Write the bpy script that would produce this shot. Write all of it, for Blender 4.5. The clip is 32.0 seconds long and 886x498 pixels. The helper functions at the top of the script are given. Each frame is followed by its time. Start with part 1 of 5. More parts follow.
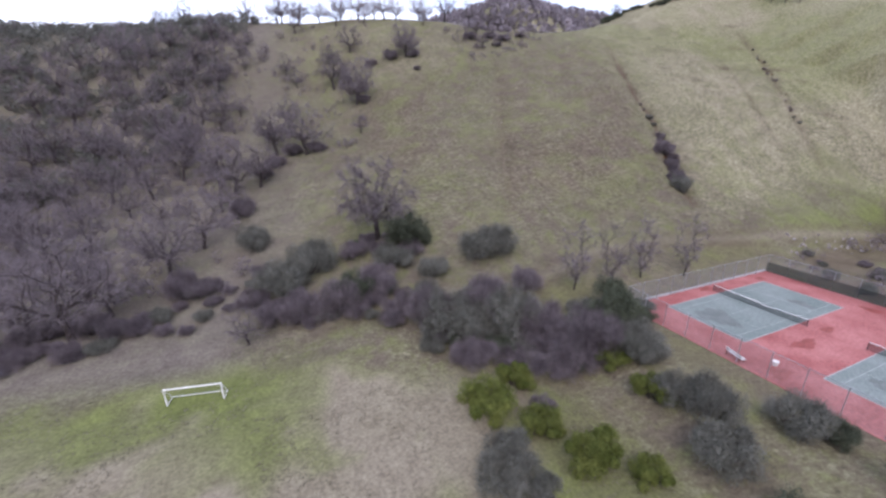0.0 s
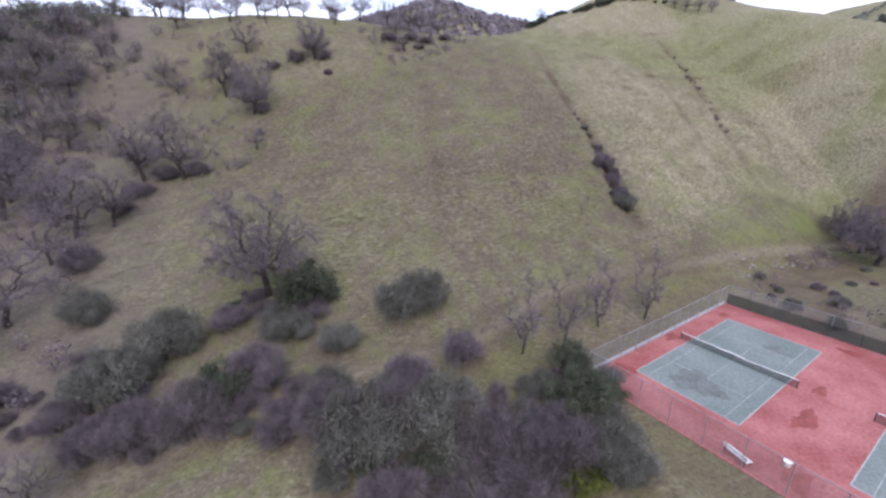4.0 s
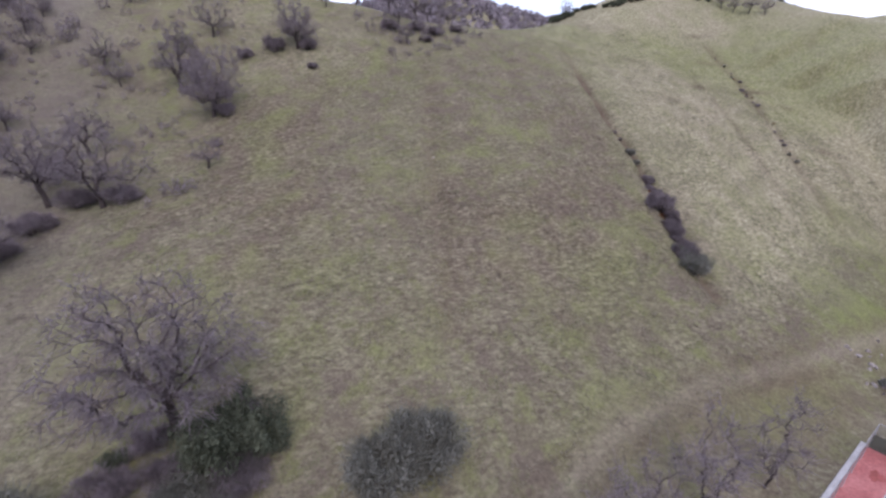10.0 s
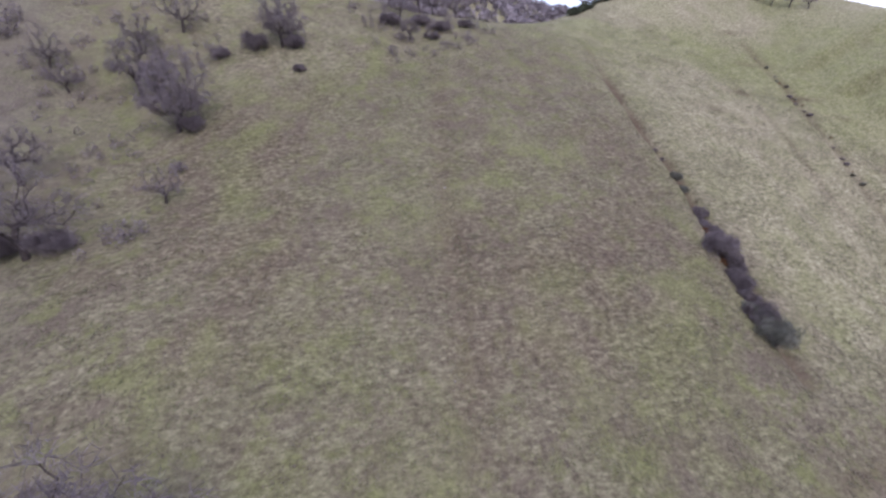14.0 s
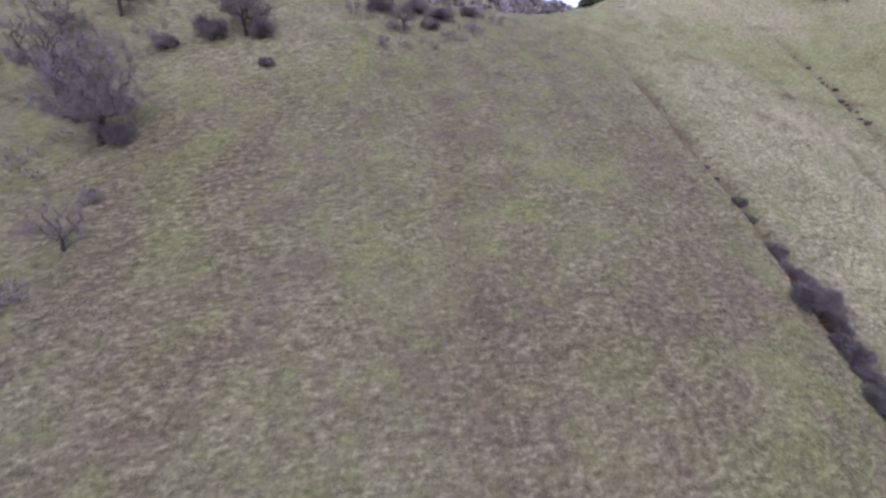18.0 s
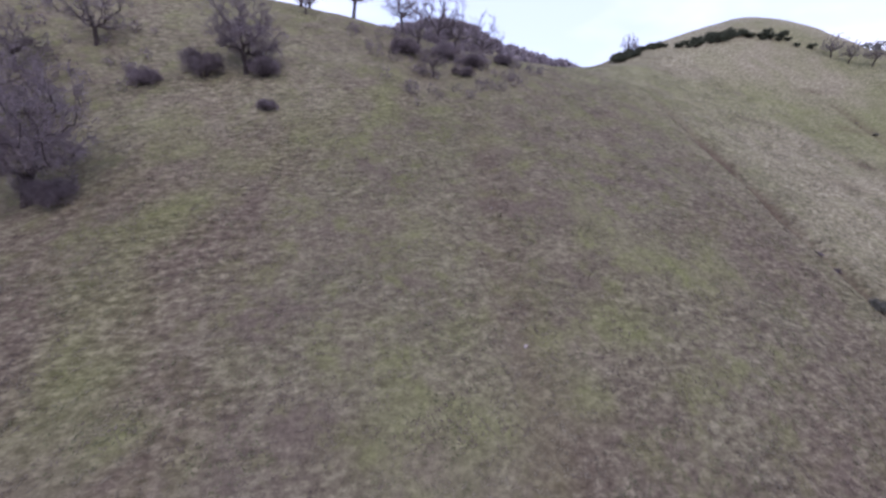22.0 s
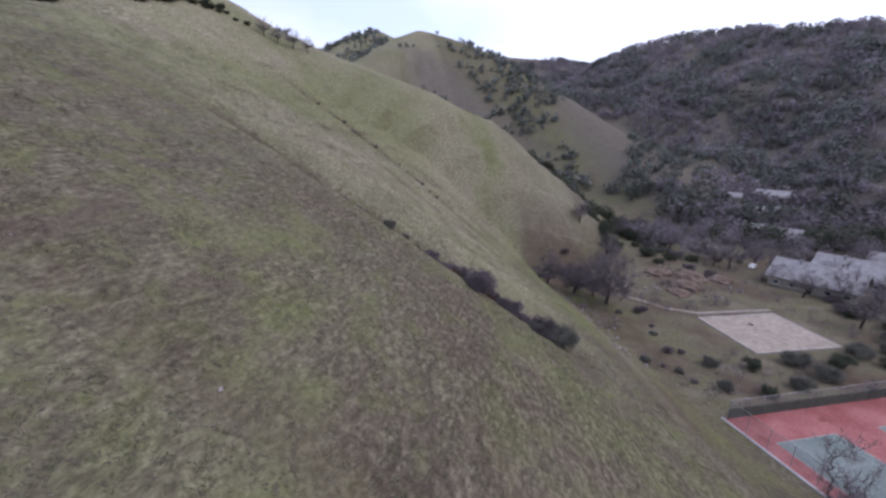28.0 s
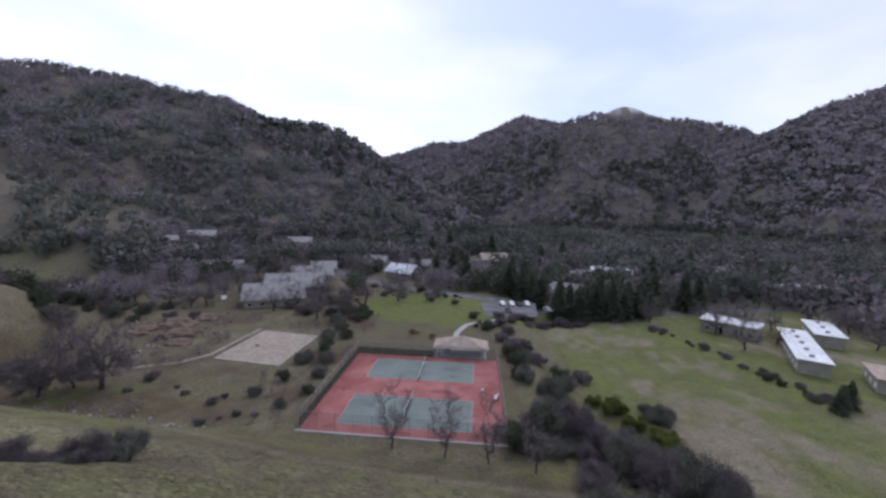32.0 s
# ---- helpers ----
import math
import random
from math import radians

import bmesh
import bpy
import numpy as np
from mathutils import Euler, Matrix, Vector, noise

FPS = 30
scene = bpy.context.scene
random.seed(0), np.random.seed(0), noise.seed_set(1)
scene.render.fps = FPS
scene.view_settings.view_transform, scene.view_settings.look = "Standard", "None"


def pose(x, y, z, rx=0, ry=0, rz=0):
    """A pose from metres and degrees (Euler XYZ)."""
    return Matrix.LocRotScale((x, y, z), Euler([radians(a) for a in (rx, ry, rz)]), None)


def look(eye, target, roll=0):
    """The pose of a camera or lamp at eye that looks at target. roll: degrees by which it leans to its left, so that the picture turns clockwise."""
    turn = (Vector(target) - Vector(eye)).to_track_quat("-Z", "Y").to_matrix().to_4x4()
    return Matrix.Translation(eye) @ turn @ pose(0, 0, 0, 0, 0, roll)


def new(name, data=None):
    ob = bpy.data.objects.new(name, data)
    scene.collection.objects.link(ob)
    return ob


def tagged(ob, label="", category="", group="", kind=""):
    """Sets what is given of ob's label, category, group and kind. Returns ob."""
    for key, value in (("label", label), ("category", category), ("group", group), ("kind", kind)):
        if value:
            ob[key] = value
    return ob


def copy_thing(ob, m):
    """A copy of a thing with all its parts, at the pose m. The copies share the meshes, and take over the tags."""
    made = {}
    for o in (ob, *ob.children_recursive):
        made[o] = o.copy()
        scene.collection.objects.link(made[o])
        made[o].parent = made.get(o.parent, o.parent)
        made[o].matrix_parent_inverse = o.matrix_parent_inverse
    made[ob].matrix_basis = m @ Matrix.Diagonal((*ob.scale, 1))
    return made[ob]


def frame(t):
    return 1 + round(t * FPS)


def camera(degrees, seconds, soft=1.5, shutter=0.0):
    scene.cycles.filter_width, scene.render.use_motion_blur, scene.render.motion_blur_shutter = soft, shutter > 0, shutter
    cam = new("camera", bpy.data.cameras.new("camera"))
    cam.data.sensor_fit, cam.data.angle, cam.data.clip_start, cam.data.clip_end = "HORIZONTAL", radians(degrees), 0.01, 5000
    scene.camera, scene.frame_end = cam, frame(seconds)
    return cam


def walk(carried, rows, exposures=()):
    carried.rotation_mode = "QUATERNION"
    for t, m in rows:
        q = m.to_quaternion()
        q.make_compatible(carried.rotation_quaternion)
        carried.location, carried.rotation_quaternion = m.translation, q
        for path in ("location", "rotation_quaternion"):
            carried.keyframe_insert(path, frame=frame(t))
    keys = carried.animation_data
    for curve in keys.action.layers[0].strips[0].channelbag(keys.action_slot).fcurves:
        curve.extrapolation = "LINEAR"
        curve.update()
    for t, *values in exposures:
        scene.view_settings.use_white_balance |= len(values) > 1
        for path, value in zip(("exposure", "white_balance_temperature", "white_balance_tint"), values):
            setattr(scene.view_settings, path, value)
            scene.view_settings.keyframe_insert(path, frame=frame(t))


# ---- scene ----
cam = camera(96.0, 32.0, soft=2.7)
PATH = [
    (0.0, -52.75, -35.82, 27.25, 71.47, -0.02, -23.88),
    (0.5, -52.16, -33.84, 27.34, 71.50, 0.22, -23.87),
    (1.0, -51.22, -32.11, 27.66, 71.69, -0.22, -23.97),
    (1.5, -49.75, -30.60, 28.10, 71.80, -0.69, -25.62),
    (2.0, -48.15, -29.07, 28.53, 71.77, 0.05, -28.02),
    (2.5, -46.69, -27.45, 28.88, 71.64, 0.02, -29.19),
    (3.0, -45.09, -25.67, 29.07, 71.82, 0.08, -30.51),
    (3.5, -43.43, -23.82, 28.94, 72.00, 0.42, -32.16),
    (5.5, -38.20, -16.96, 29.71, 71.86, -0.25, -34.00),
    (6.0, -37.07, -15.34, 30.07, 71.71, -0.34, -34.06),
    (6.5, -35.95, -13.74, 30.46, 71.71, -0.78, -34.02),
    (7.0, -34.88, -12.06, 30.76, 72.34, -4.97, -32.77),
    (7.5, -34.09, -10.27, 31.02, 71.45, -4.00, -32.90),
    (8.0, -33.43, -8.37, 31.41, 71.27, -2.89, -32.37),
    (8.5, -32.62, -6.43, 31.91, 71.47, -1.80, -32.91),
    (9.0, -31.77, -4.36, 32.50, 71.63, -1.64, -33.65),
    (9.5, -31.07, -2.18, 33.08, 71.59, -2.03, -33.35),
    (10.0, -30.50, -0.08, 33.66, 70.90, -2.17, -32.96),
    (10.5, -29.90, 1.92, 34.28, 70.46, -1.75, -33.02),
    (11.0, -29.13, 3.81, 34.97, 70.35, -1.08, -33.31),
    (11.5, -28.18, 5.55, 35.70, 70.09, -1.12, -33.89),
    (12.0, -27.20, 7.25, 36.43, 69.97, -1.60, -33.83),
    (12.5, -26.27, 9.03, 37.07, 70.06, -2.09, -33.97),
    (13.0, -25.41, 10.95, 37.51, 70.03, -2.40, -33.49),
    (13.5, -24.73, 12.83, 37.83, 69.79, -2.55, -33.25),
    (14.0, -24.06, 14.71, 37.99, 69.51, -2.51, -33.22),
    (14.5, -23.30, 16.58, 38.08, 69.42, -2.08, -33.70),
    (16.5, -20.04, 24.38, 38.51, 69.32, -2.14, -35.14),
    (17.0, -19.03, 26.47, 38.70, 69.31, -2.89, -34.50),
    (17.5, -17.83, 28.51, 38.73, 69.27, -2.90, -34.37),
    (18.0, -16.68, 30.37, 38.84, 69.24, -2.95, -34.67),
    (18.5, -15.53, 32.27, 39.05, 69.13, -2.74, -35.73),
    (19.0, -14.49, 34.54, 39.22, 70.49, -5.24, -34.29),
    (19.5, -13.59, 36.89, 39.22, 71.12, -6.32, -33.74),
    (20.0, -13.01, 39.11, 39.36, 72.47, -5.93, -34.08),
    (20.5, -12.84, 41.33, 39.49, 72.36, -4.70, -33.65),
    (21.0, -12.61, 43.49, 39.75, 73.41, -4.86, -34.27),
    (21.5, -12.38, 45.49, 39.91, 75.67, -5.18, -34.01),
    (22.0, -12.08, 47.02, 39.77, 75.43, -5.05, -34.73),
    (22.5, -11.43, 47.88, 39.92, 76.30, -3.01, -39.35),
    (23.0, -11.01, 48.20, 40.06, 76.87, -1.02, -44.45),
    (23.5, -11.05, 48.19, 40.18, 76.74, 0.51, -49.09),
    (24.0, -11.23, 48.11, 40.28, 76.43, 3.00, -53.54),
    (24.5, -11.23, 48.15, 40.38, 76.45, 4.32, -57.04),
    (25.0, -11.29, 48.28, 40.36, 75.95, 4.15, -64.81),
    (25.5, -11.04, 48.41, 40.29, 76.05, 4.20, -72.25),
    (26.0, -10.94, 49.08, 40.00, 75.95, 3.24, -80.87),
    (26.5, -11.18, 50.38, 39.53, 76.08, 2.69, -89.74),
    (28.5, -13.49, 59.05, 40.32, 75.68, -3.74, -106.48),
    (29.0, -12.35, 60.28, 39.73, 77.66, -5.34, -114.90),
    (30.0, -8.38, 61.38, 38.43, 80.60, -0.79, -137.56),
    (30.5, -5.99, 61.27, 38.42, 81.21, 0.29, -146.57),
    (31.0, -3.54, 61.51, 38.48, 81.35, 0.31, -156.91),
    (31.5, -1.43, 62.59, 38.48, 81.99, -0.27, -166.85),
    (32.0, 0.33, 64.11, 38.43, 83.63, -1.48, -175.01),
]
walk(cam, [(t, pose(*p)) for t, *p in PATH], ((0.0, 0.80, 6480, 27), (6.0, 0.76, 6500, 28), (10.0, 0.71, 6480, 29), (14.0, 0.74, 6420, 29), (20.0, 0.77, 6200, 31), (23.0, 0.26, 6180, 37), (26.0, 0.28, 6280, 36), (29.0, 0.12, 6330, 25), (32.0, -0.1, 6480, 23)))


# ---- sky and light: a bright overcast winter day ----
world = bpy.data.worlds.new("overcast_sky")
scene.world = world
world.use_nodes = True
wn, wl = world.node_tree.nodes, world.node_tree.links
wn.clear()
w_out = wn.new("ShaderNodeOutputWorld")
w_sky = wn.new("ShaderNodeTexSky")
w_sky.sky_type, w_sky.sun_disc = "NISHITA", False
w_sky.sun_elevation, w_sky.sun_rotation = radians(38), radians(150)
w_bg1 = wn.new("ShaderNodeBackground")
w_bg1.inputs["Strength"].default_value = 0.05
w_bg2 = wn.new("ShaderNodeBackground")
w_bg2.inputs["Strength"].default_value = 0.86
w_map = wn.new("ShaderNodeTexCoord")
w_scale = wn.new("ShaderNodeMapping")
w_scale.inputs["Scale"].default_value = (1.0, 1.0, 2.6)
w_noise = wn.new("ShaderNodeTexNoise")
w_noise.inputs["Scale"].default_value, w_noise.inputs["Detail"].default_value = 2.2, 5.0
w_ramp = wn.new("ShaderNodeValToRGB")
w_ramp.color_ramp.elements[0].position, w_ramp.color_ramp.elements[0].color = 0.4, (0.58, 0.74, 0.97, 1)
w_ramp.color_ramp.elements[1].position, w_ramp.color_ramp.elements[1].color = 0.7, (0.87, 0.97, 1.06, 1)
w_add = wn.new("ShaderNodeAddShader")
wl.new(w_map.outputs["Generated"], w_scale.inputs["Vector"])
wl.new(w_scale.outputs["Vector"], w_noise.inputs["Vector"])
wl.new(w_noise.outputs["Fac"], w_ramp.inputs["Fac"])
wl.new(w_ramp.outputs["Color"], w_bg2.inputs["Color"])
wl.new(w_sky.outputs["Color"], w_bg1.inputs["Color"])
wl.new(w_bg1.outputs[0], w_add.inputs[0])
wl.new(w_bg2.outputs[0], w_add.inputs[1])
wl.new(w_add.outputs[0], w_out.inputs["Surface"])

sun = new("sun", bpy.data.lights.new("sun", "SUN"))
sun.data.energy, sun.data.angle, sun.data.color = 1.2, radians(25), (1.0, 0.96, 0.9)
sun.matrix_world = look((0, 0, 200), (60, 110, 60))

# ---- materials ----


def material(name, rough=0.9, metal=0.0):
    m = bpy.data.materials.new(name)
    m.use_nodes = True
    b = m.node_tree.nodes["Principled BSDF"]
    b.inputs["Roughness"].default_value, b.inputs["Metallic"].default_value = rough, metal
    b.inputs["Specular IOR Level"].default_value = 0.12
    return m, m.node_tree.nodes, m.node_tree.links, b


def noise_node(n, l, scale, detail=4.0, rough=0.6, coord="Object"):
    c = n.new("ShaderNodeTexCoord")
    t = n.new("ShaderNodeTexNoise")
    t.inputs["Scale"].default_value, t.inputs["Detail"].default_value, t.inputs["Roughness"].default_value = scale, detail, rough
    l.new(c.outputs[coord], t.inputs["Vector"])
    return t


def ramp(n, l, source, stops):
    r = n.new("ShaderNodeValToRGB")
    while len(r.color_ramp.elements) < len(stops):
        r.color_ramp.elements.new(0.5)
    for e, (p, c) in zip(r.color_ramp.elements, stops):
        e.position, e.color = p, (*c, 1)
    l.new(source, r.inputs["Fac"])
    return r


def mixed(n, l, fac, a, b):
    m = n.new("ShaderNodeMix")
    m.data_type = "RGBA"
    for i, v in ((0, fac), (6, a), (7, b)):
        if hasattr(v, "is_linked"):
            l.new(v, m.inputs[i])
        else:
            m.inputs[i].default_value = v if i == 0 else (*v, 1)
    return m.outputs[2]


def surface(name, a, b, scale=2.0, rough=0.85, fine=14.0, bump=0.3, metal=0.0, vary=0.0):
    """Two tones in broad patches, fine grain over them, and relief."""
    m, n, l, s = material(name, rough, metal)
    big = noise_node(n, l, scale, 5)
    small = noise_node(n, l, fine, 3)
    col = ramp(n, l, big.outputs["Fac"], ((0.36, a), (0.64, b))).outputs["Color"]
    grain = ramp(n, l, small.outputs["Fac"], ((0.3, (0.72, 0.72, 0.72)), (0.7, (1.18, 1.18, 1.18)))).outputs["Color"]
    mul = n.new("ShaderNodeMix")
    mul.data_type, mul.blend_type = "RGBA", "MULTIPLY"
    mul.inputs[0].default_value = 1.0
    l.new(col, mul.inputs[6])
    l.new(grain, mul.inputs[7])
    out = mul.outputs[2]
    if vary:
        info = n.new("ShaderNodeObjectInfo")
        geo = n.new("ShaderNodeNewGeometry")
        add = n.new("ShaderNodeMath")
        add.operation = "ADD"
        l.new(info.outputs["Random"], add.inputs[0])
        l.new(geo.outputs["Random Per Island"], add.inputs[1])
        hsv = n.new("ShaderNodeHueSaturation")
        mp = n.new("ShaderNodeMapRange")
        mp.inputs["From Max"].default_value = 2.0
        mp.inputs["To Min"].default_value, mp.inputs["To Max"].default_value = 1 - vary, 1 + vary
        l.new(add.outputs[0], mp.inputs["Value"])
        l.new(mp.outputs[0], hsv.inputs["Value"])
        l.new(out, hsv.inputs["Color"])
        out = hsv.outputs["Color"]
    l.new(out, s.inputs["Base Color"])
    if bump:
        bp = n.new("ShaderNodeBump")
        bp.inputs["Strength"].default_value, bp.inputs["Distance"].default_value = bump, 0.05
        l.new(small.outputs["Fac"], bp.inputs["Height"])
        l.new(bp.outputs[0], s.inputs["Normal"])
    return m


def thin(m):
    """Leaves and twigs let part of the light through."""
    n, l = m.node_tree.nodes, m.node_tree.links
    b, o = n["Principled BSDF"], n["Material Output"]
    t = n.new("ShaderNodeBsdfTranslucent")
    x = n.new("ShaderNodeMixShader")
    x.inputs[0].default_value = 0.3
    l.new(b.inputs["Base Color"].links[0].from_socket, t.inputs["Color"])
    l.new(b.outputs[0], x.inputs[1])
    l.new(t.outputs[0], x.inputs[2])
    l.new(x.outputs[0], o.inputs["Surface"])
    return m


BARK = surface("oak_bark", (0.045, 0.036, 0.034), (0.09, 0.074, 0.07), 1.5, 0.95, 9.0)
TWIG = thin(surface("bare_twigs", (0.15, 0.126, 0.136), (0.24, 0.208, 0.215), 0.8, 0.95, 5.0, 0, 0, 0.25))
LEAF_GREY = thin(surface("grey_green_leaves", (0.125, 0.126, 0.106), (0.21, 0.21, 0.18), 0.5, 0.9, 2.0, 0, 0, 0.25))
LEAF_DARK = thin(surface("dark_green_leaves", (0.065, 0.077, 0.052), (0.125, 0.14, 0.096), 0.5, 0.9, 2.0, 0, 0, 0.25))
LEAF_BRIGHT = thin(surface("bright_green_leaves", (0.082, 0.103, 0.024), (0.16, 0.18, 0.05), 0.5, 0.85, 2.0, 0, 0, 0.25))
LEAF_PURPLE = thin(surface("purple_brown_brush", (0.145, 0.122, 0.13), (0.24, 0.205, 0.213), 0.5, 0.95, 2.0, 0, 0, 0.25))
LEAF_RUST = thin(surface("rust_brown_leaves", (0.11, 0.05, 0.025), (0.2, 0.1, 0.05), 0.9, 0.85, 4.0, 0, 0, 0.4))
COURT_RED = surface("red_court_paint", (0.27, 0.082, 0.075), (0.39, 0.155, 0.145), 0.16, 0.6, 3.0, 0.05)
COURT_GREEN = surface("grey_green_court_paint", (0.14, 0.175, 0.16), (0.19, 0.222, 0.207), 0.15, 0.6, 3.0, 0.05)
DAMP = surface("damp_patch", (0.105, 0.12, 0.11), (0.155, 0.175, 0.165), 0.6, 0.4, 3.0, 0.0)
DAMP_RED = surface("damp_red_patch", (0.2, 0.05, 0.04), (0.27, 0.07, 0.06), 0.6, 0.35, 3.0, 0.0)
LINE = surface("worn_white_line", (0.3, 0.31, 0.3), (0.42, 0.43, 0.42), 1.0, 0.6, 6.0, 0.05)
WHITE = surface("white_paint", (0.72, 0.72, 0.7), (0.82, 0.82, 0.8), 1.0, 0.5, 6.0, 0.05)
GALV = surface("galvanised_steel", (0.3, 0.31, 0.32), (0.42, 0.43, 0.44), 2.0, 0.5, 20.0, 0.05, 0.6)
SAND = surface("pale_sand", (0.31, 0.262, 0.215), (0.36, 0.305, 0.252), 0.2, 0.95, 0.9, 0.1)
ROCK = surface("pale_rock", (0.16, 0.14, 0.125), (0.3, 0.27, 0.25), 0.6, 0.9, 5.0, 0.5, 0, 0.2)
SOIL = surface("brown_soil", (0.12, 0.085, 0.066), (0.2, 0.15, 0.12), 0.4, 0.95, 3.0, 0.5)
# bare crowns lightened: distance haze is put into this colour
WOOD_GREY = thin(surface("hazed_leafless_woodland", (0.215, 0.186, 0.2), (0.315, 0.28, 0.298), 0.03, 0.95, 0.2, 0, 0, 0.1))
VALLEY_GREEN = thin(surface("valley_evergreens", (0.075, 0.082, 0.07), (0.132, 0.14, 0.121), 0.03, 0.95, 0.2, 0, 0, 0.2))
VALLEY_GREY = thin(surface("valley_bare_crowns", (0.145, 0.124, 0.132), (0.23, 0.2, 0.21), 0.03, 0.95, 0.2, 0, 0, 0.2))
# evergreens lightened for the same painted-in haze
WOOD_GREEN = thin(surface("hazed_evergreen_woodland", (0.135, 0.146, 0.128), (0.21, 0.222, 0.197), 0.03, 0.95, 0.2, 0, 0, 0.1))
CONCRETE = surface("grey_concrete", (0.3, 0.29, 0.28), (0.42, 0.41, 0.4), 0.3, 0.85, 6.0, 0.15)
ASPHALT = surface("grey_asphalt", (0.11, 0.11, 0.12), (0.19, 0.19, 0.2), 0.2, 0.85, 8.0, 0.2)
ROOF_GREY = surface("grey_roof_shingles", (0.225, 0.212, 0.214), (0.325, 0.31, 0.306), 0.5, 0.85, 6.0, 0.3, 0, 0.1)
ROOF_TAN = surface("tan_roof_shingles", (0.34, 0.27, 0.22), (0.46, 0.38, 0.32), 0.5, 0.85, 6.0, 0.3)
ROOF_WHITE = surface("white_membrane_roof", (0.62, 0.64, 0.66), (0.78, 0.8, 0.82), 0.15, 0.5, 2.0, 0.1)
WALL_TAN = surface("tan_stucco", (0.3, 0.27, 0.23), (0.4, 0.36, 0.31), 0.4, 0.9, 8.0, 0.2)
WALL_GREY = surface("grey_stucco", (0.28, 0.28, 0.28), (0.38, 0.38, 0.37), 0.4, 0.9, 8.0, 0.2)
GLASS = surface("dark_window_glass", (0.03, 0.035, 0.04), (0.05, 0.055, 0.06), 1.0, 0.15, 3.0, 0)
DARK = surface("dark_rubber", (0.015, 0.015, 0.016), (0.03, 0.03, 0.03), 2.0, 0.7, 9.0, 0.1)


def veil(name, colour, cover):
    """Open-weave fabric or wire: cover is the share of it that is solid."""
    m, n, l, s = material(name, 0.7)
    s.inputs["Base Color"].default_value = (*colour, 1)
    s.inputs["Alpha"].default_value = cover
    return m


NET_BLACK = veil("black_net_cord", (0.02, 0.02, 0.022), 0.5)
CHAIN = veil("chain_link_wire", (0.26, 0.27, 0.28), 0.22)
SCREEN = veil("dark_green_windscreen", (0.04, 0.05, 0.048), 0.66)
GOAL_NET = veil("white_goal_net", (0.5, 0.5, 0.5), 0.12)

# ---- the lie of the land ----
# Hillside heights fitted to the camera's view, on a 30 m grid, x from -120 m, y from 0 m
HILL_HEIGHT = (
    (-2.1, -3.9, -6.1, -0.9, 17.3, 42.8, 59.3, 56.4),
    (-2.5, -3.9, -1.3, 5.7, 23.9, 47.2, 62.9, 59.6),
    (-5.0, -4.3, 5.3, 12.5, 28.1, 55.8, 70.9, 57.9),
    (-2.6, 2.3, 14.6, 23.8, 34.4, 63.8, 67.0, 47.1),
    (-1.6, 6.5, 20.7, 33.0, 50.4, 75.3, 58.5, 32.4),
    (-3.7, 11.1, 28.4, 41.3, 60.5, 70.6, 45.8, 21.2),
    (-1.7, 14.4, 32.0, 48.5, 62.9, 57.4, 36.3, 12.4),
    (-2.0, 18.9, 38.0, 52.7, 68.1, 55.9, 31.3, 6.2),
    (1.4, 32.4, 45.6, 57.0, 81.4, 70.1, 35.6, 4.8),
    (0.3, 44.8, 61.8, 75.7, 94.1, 80.3, 44.7, 11.5),
    (-1.2, 36.7, 68.8, 88.6, 103.8, 90.0, 57.1, 25.5),
    (2.8, 7.6, 45.4, 77.0, 101.0, 100.9, 74.7, 44.0),
)
HILL_HEIGHT = np.array(HILL_HEIGHT)


def lattice(ix, iy, seed):
    v = np.sin(ix * 127.1 + iy * 311.7 + seed * 74.7) * 43758.5453
    return v - np.floor(v)


def vnoise(x, y, size, seed=0):
    gx, gy = np.asarray(x, float) / size, np.asarray(y, float) / size
    ix, iy = np.floor(gx), np.floor(gy)
    u, v = gx - ix, gy - iy
    u, v = u * u * (3 - 2 * u), v * v * (3 - 2 * v)
    a, b = lattice(ix, iy, seed), lattice(ix + 1, iy, seed)
    c, d = lattice(ix, iy + 1, seed), lattice(ix + 1, iy + 1, seed)
    return (a + (b - a) * u) * (1 - v) + (c + (d - c) * u) * v


def smooth(a, b, v):
    t = np.clip((v - a) / (b - a), 0, 1)
    return t * t * (3 - 2 * t)


def cubic(u):
    return ((1 - u) ** 3 / 6, (3 * u ** 3 - 6 * u ** 2 + 4) / 6, (-3 * u ** 3 + 3 * u ** 2 + 3 * u + 1) / 6, u ** 3 / 6)


def hillside(x, y):
    gx, gy = (np.clip(x, -120, 209.9) + 120) / 30, np.clip(y, 0, 209.9) / 30
    i, j = np.floor(gx).astype(int), np.floor(gy).astype(int)
    bx, by = cubic(gx - i), cubic(gy - j)
    h = 0
    for a in range(4):
        for b in range(4):
            h = h + bx[a] * by[b] * HILL_HEIGHT[np.clip(i - 1 + a, 0, 11), np.clip(j - 1 + b, 0, 7)]
    return h * (1 - smooth(210, 320, x))


def along(x, y, line):
    """Distance from a line of points, and its third coordinate there."""
    best, third = np.full(np.shape(x), 1e9), np.zeros(np.shape(x))
    for (ax, ay, az), (bx, by, bz) in zip(line, line[1:]):
        dx, dy = bx - ax, by - ay
        t = np.clip(((x - ax) * dx + (y - ay) * dy) / (dx * dx + dy * dy), 0, 1)
        d = np.hypot(x - ax - t * dx, y - ay - t * dy)
        third = np.where(d < best, az + t * (bz - az), third)
        best = np.minimum(best, d)
    return best, third


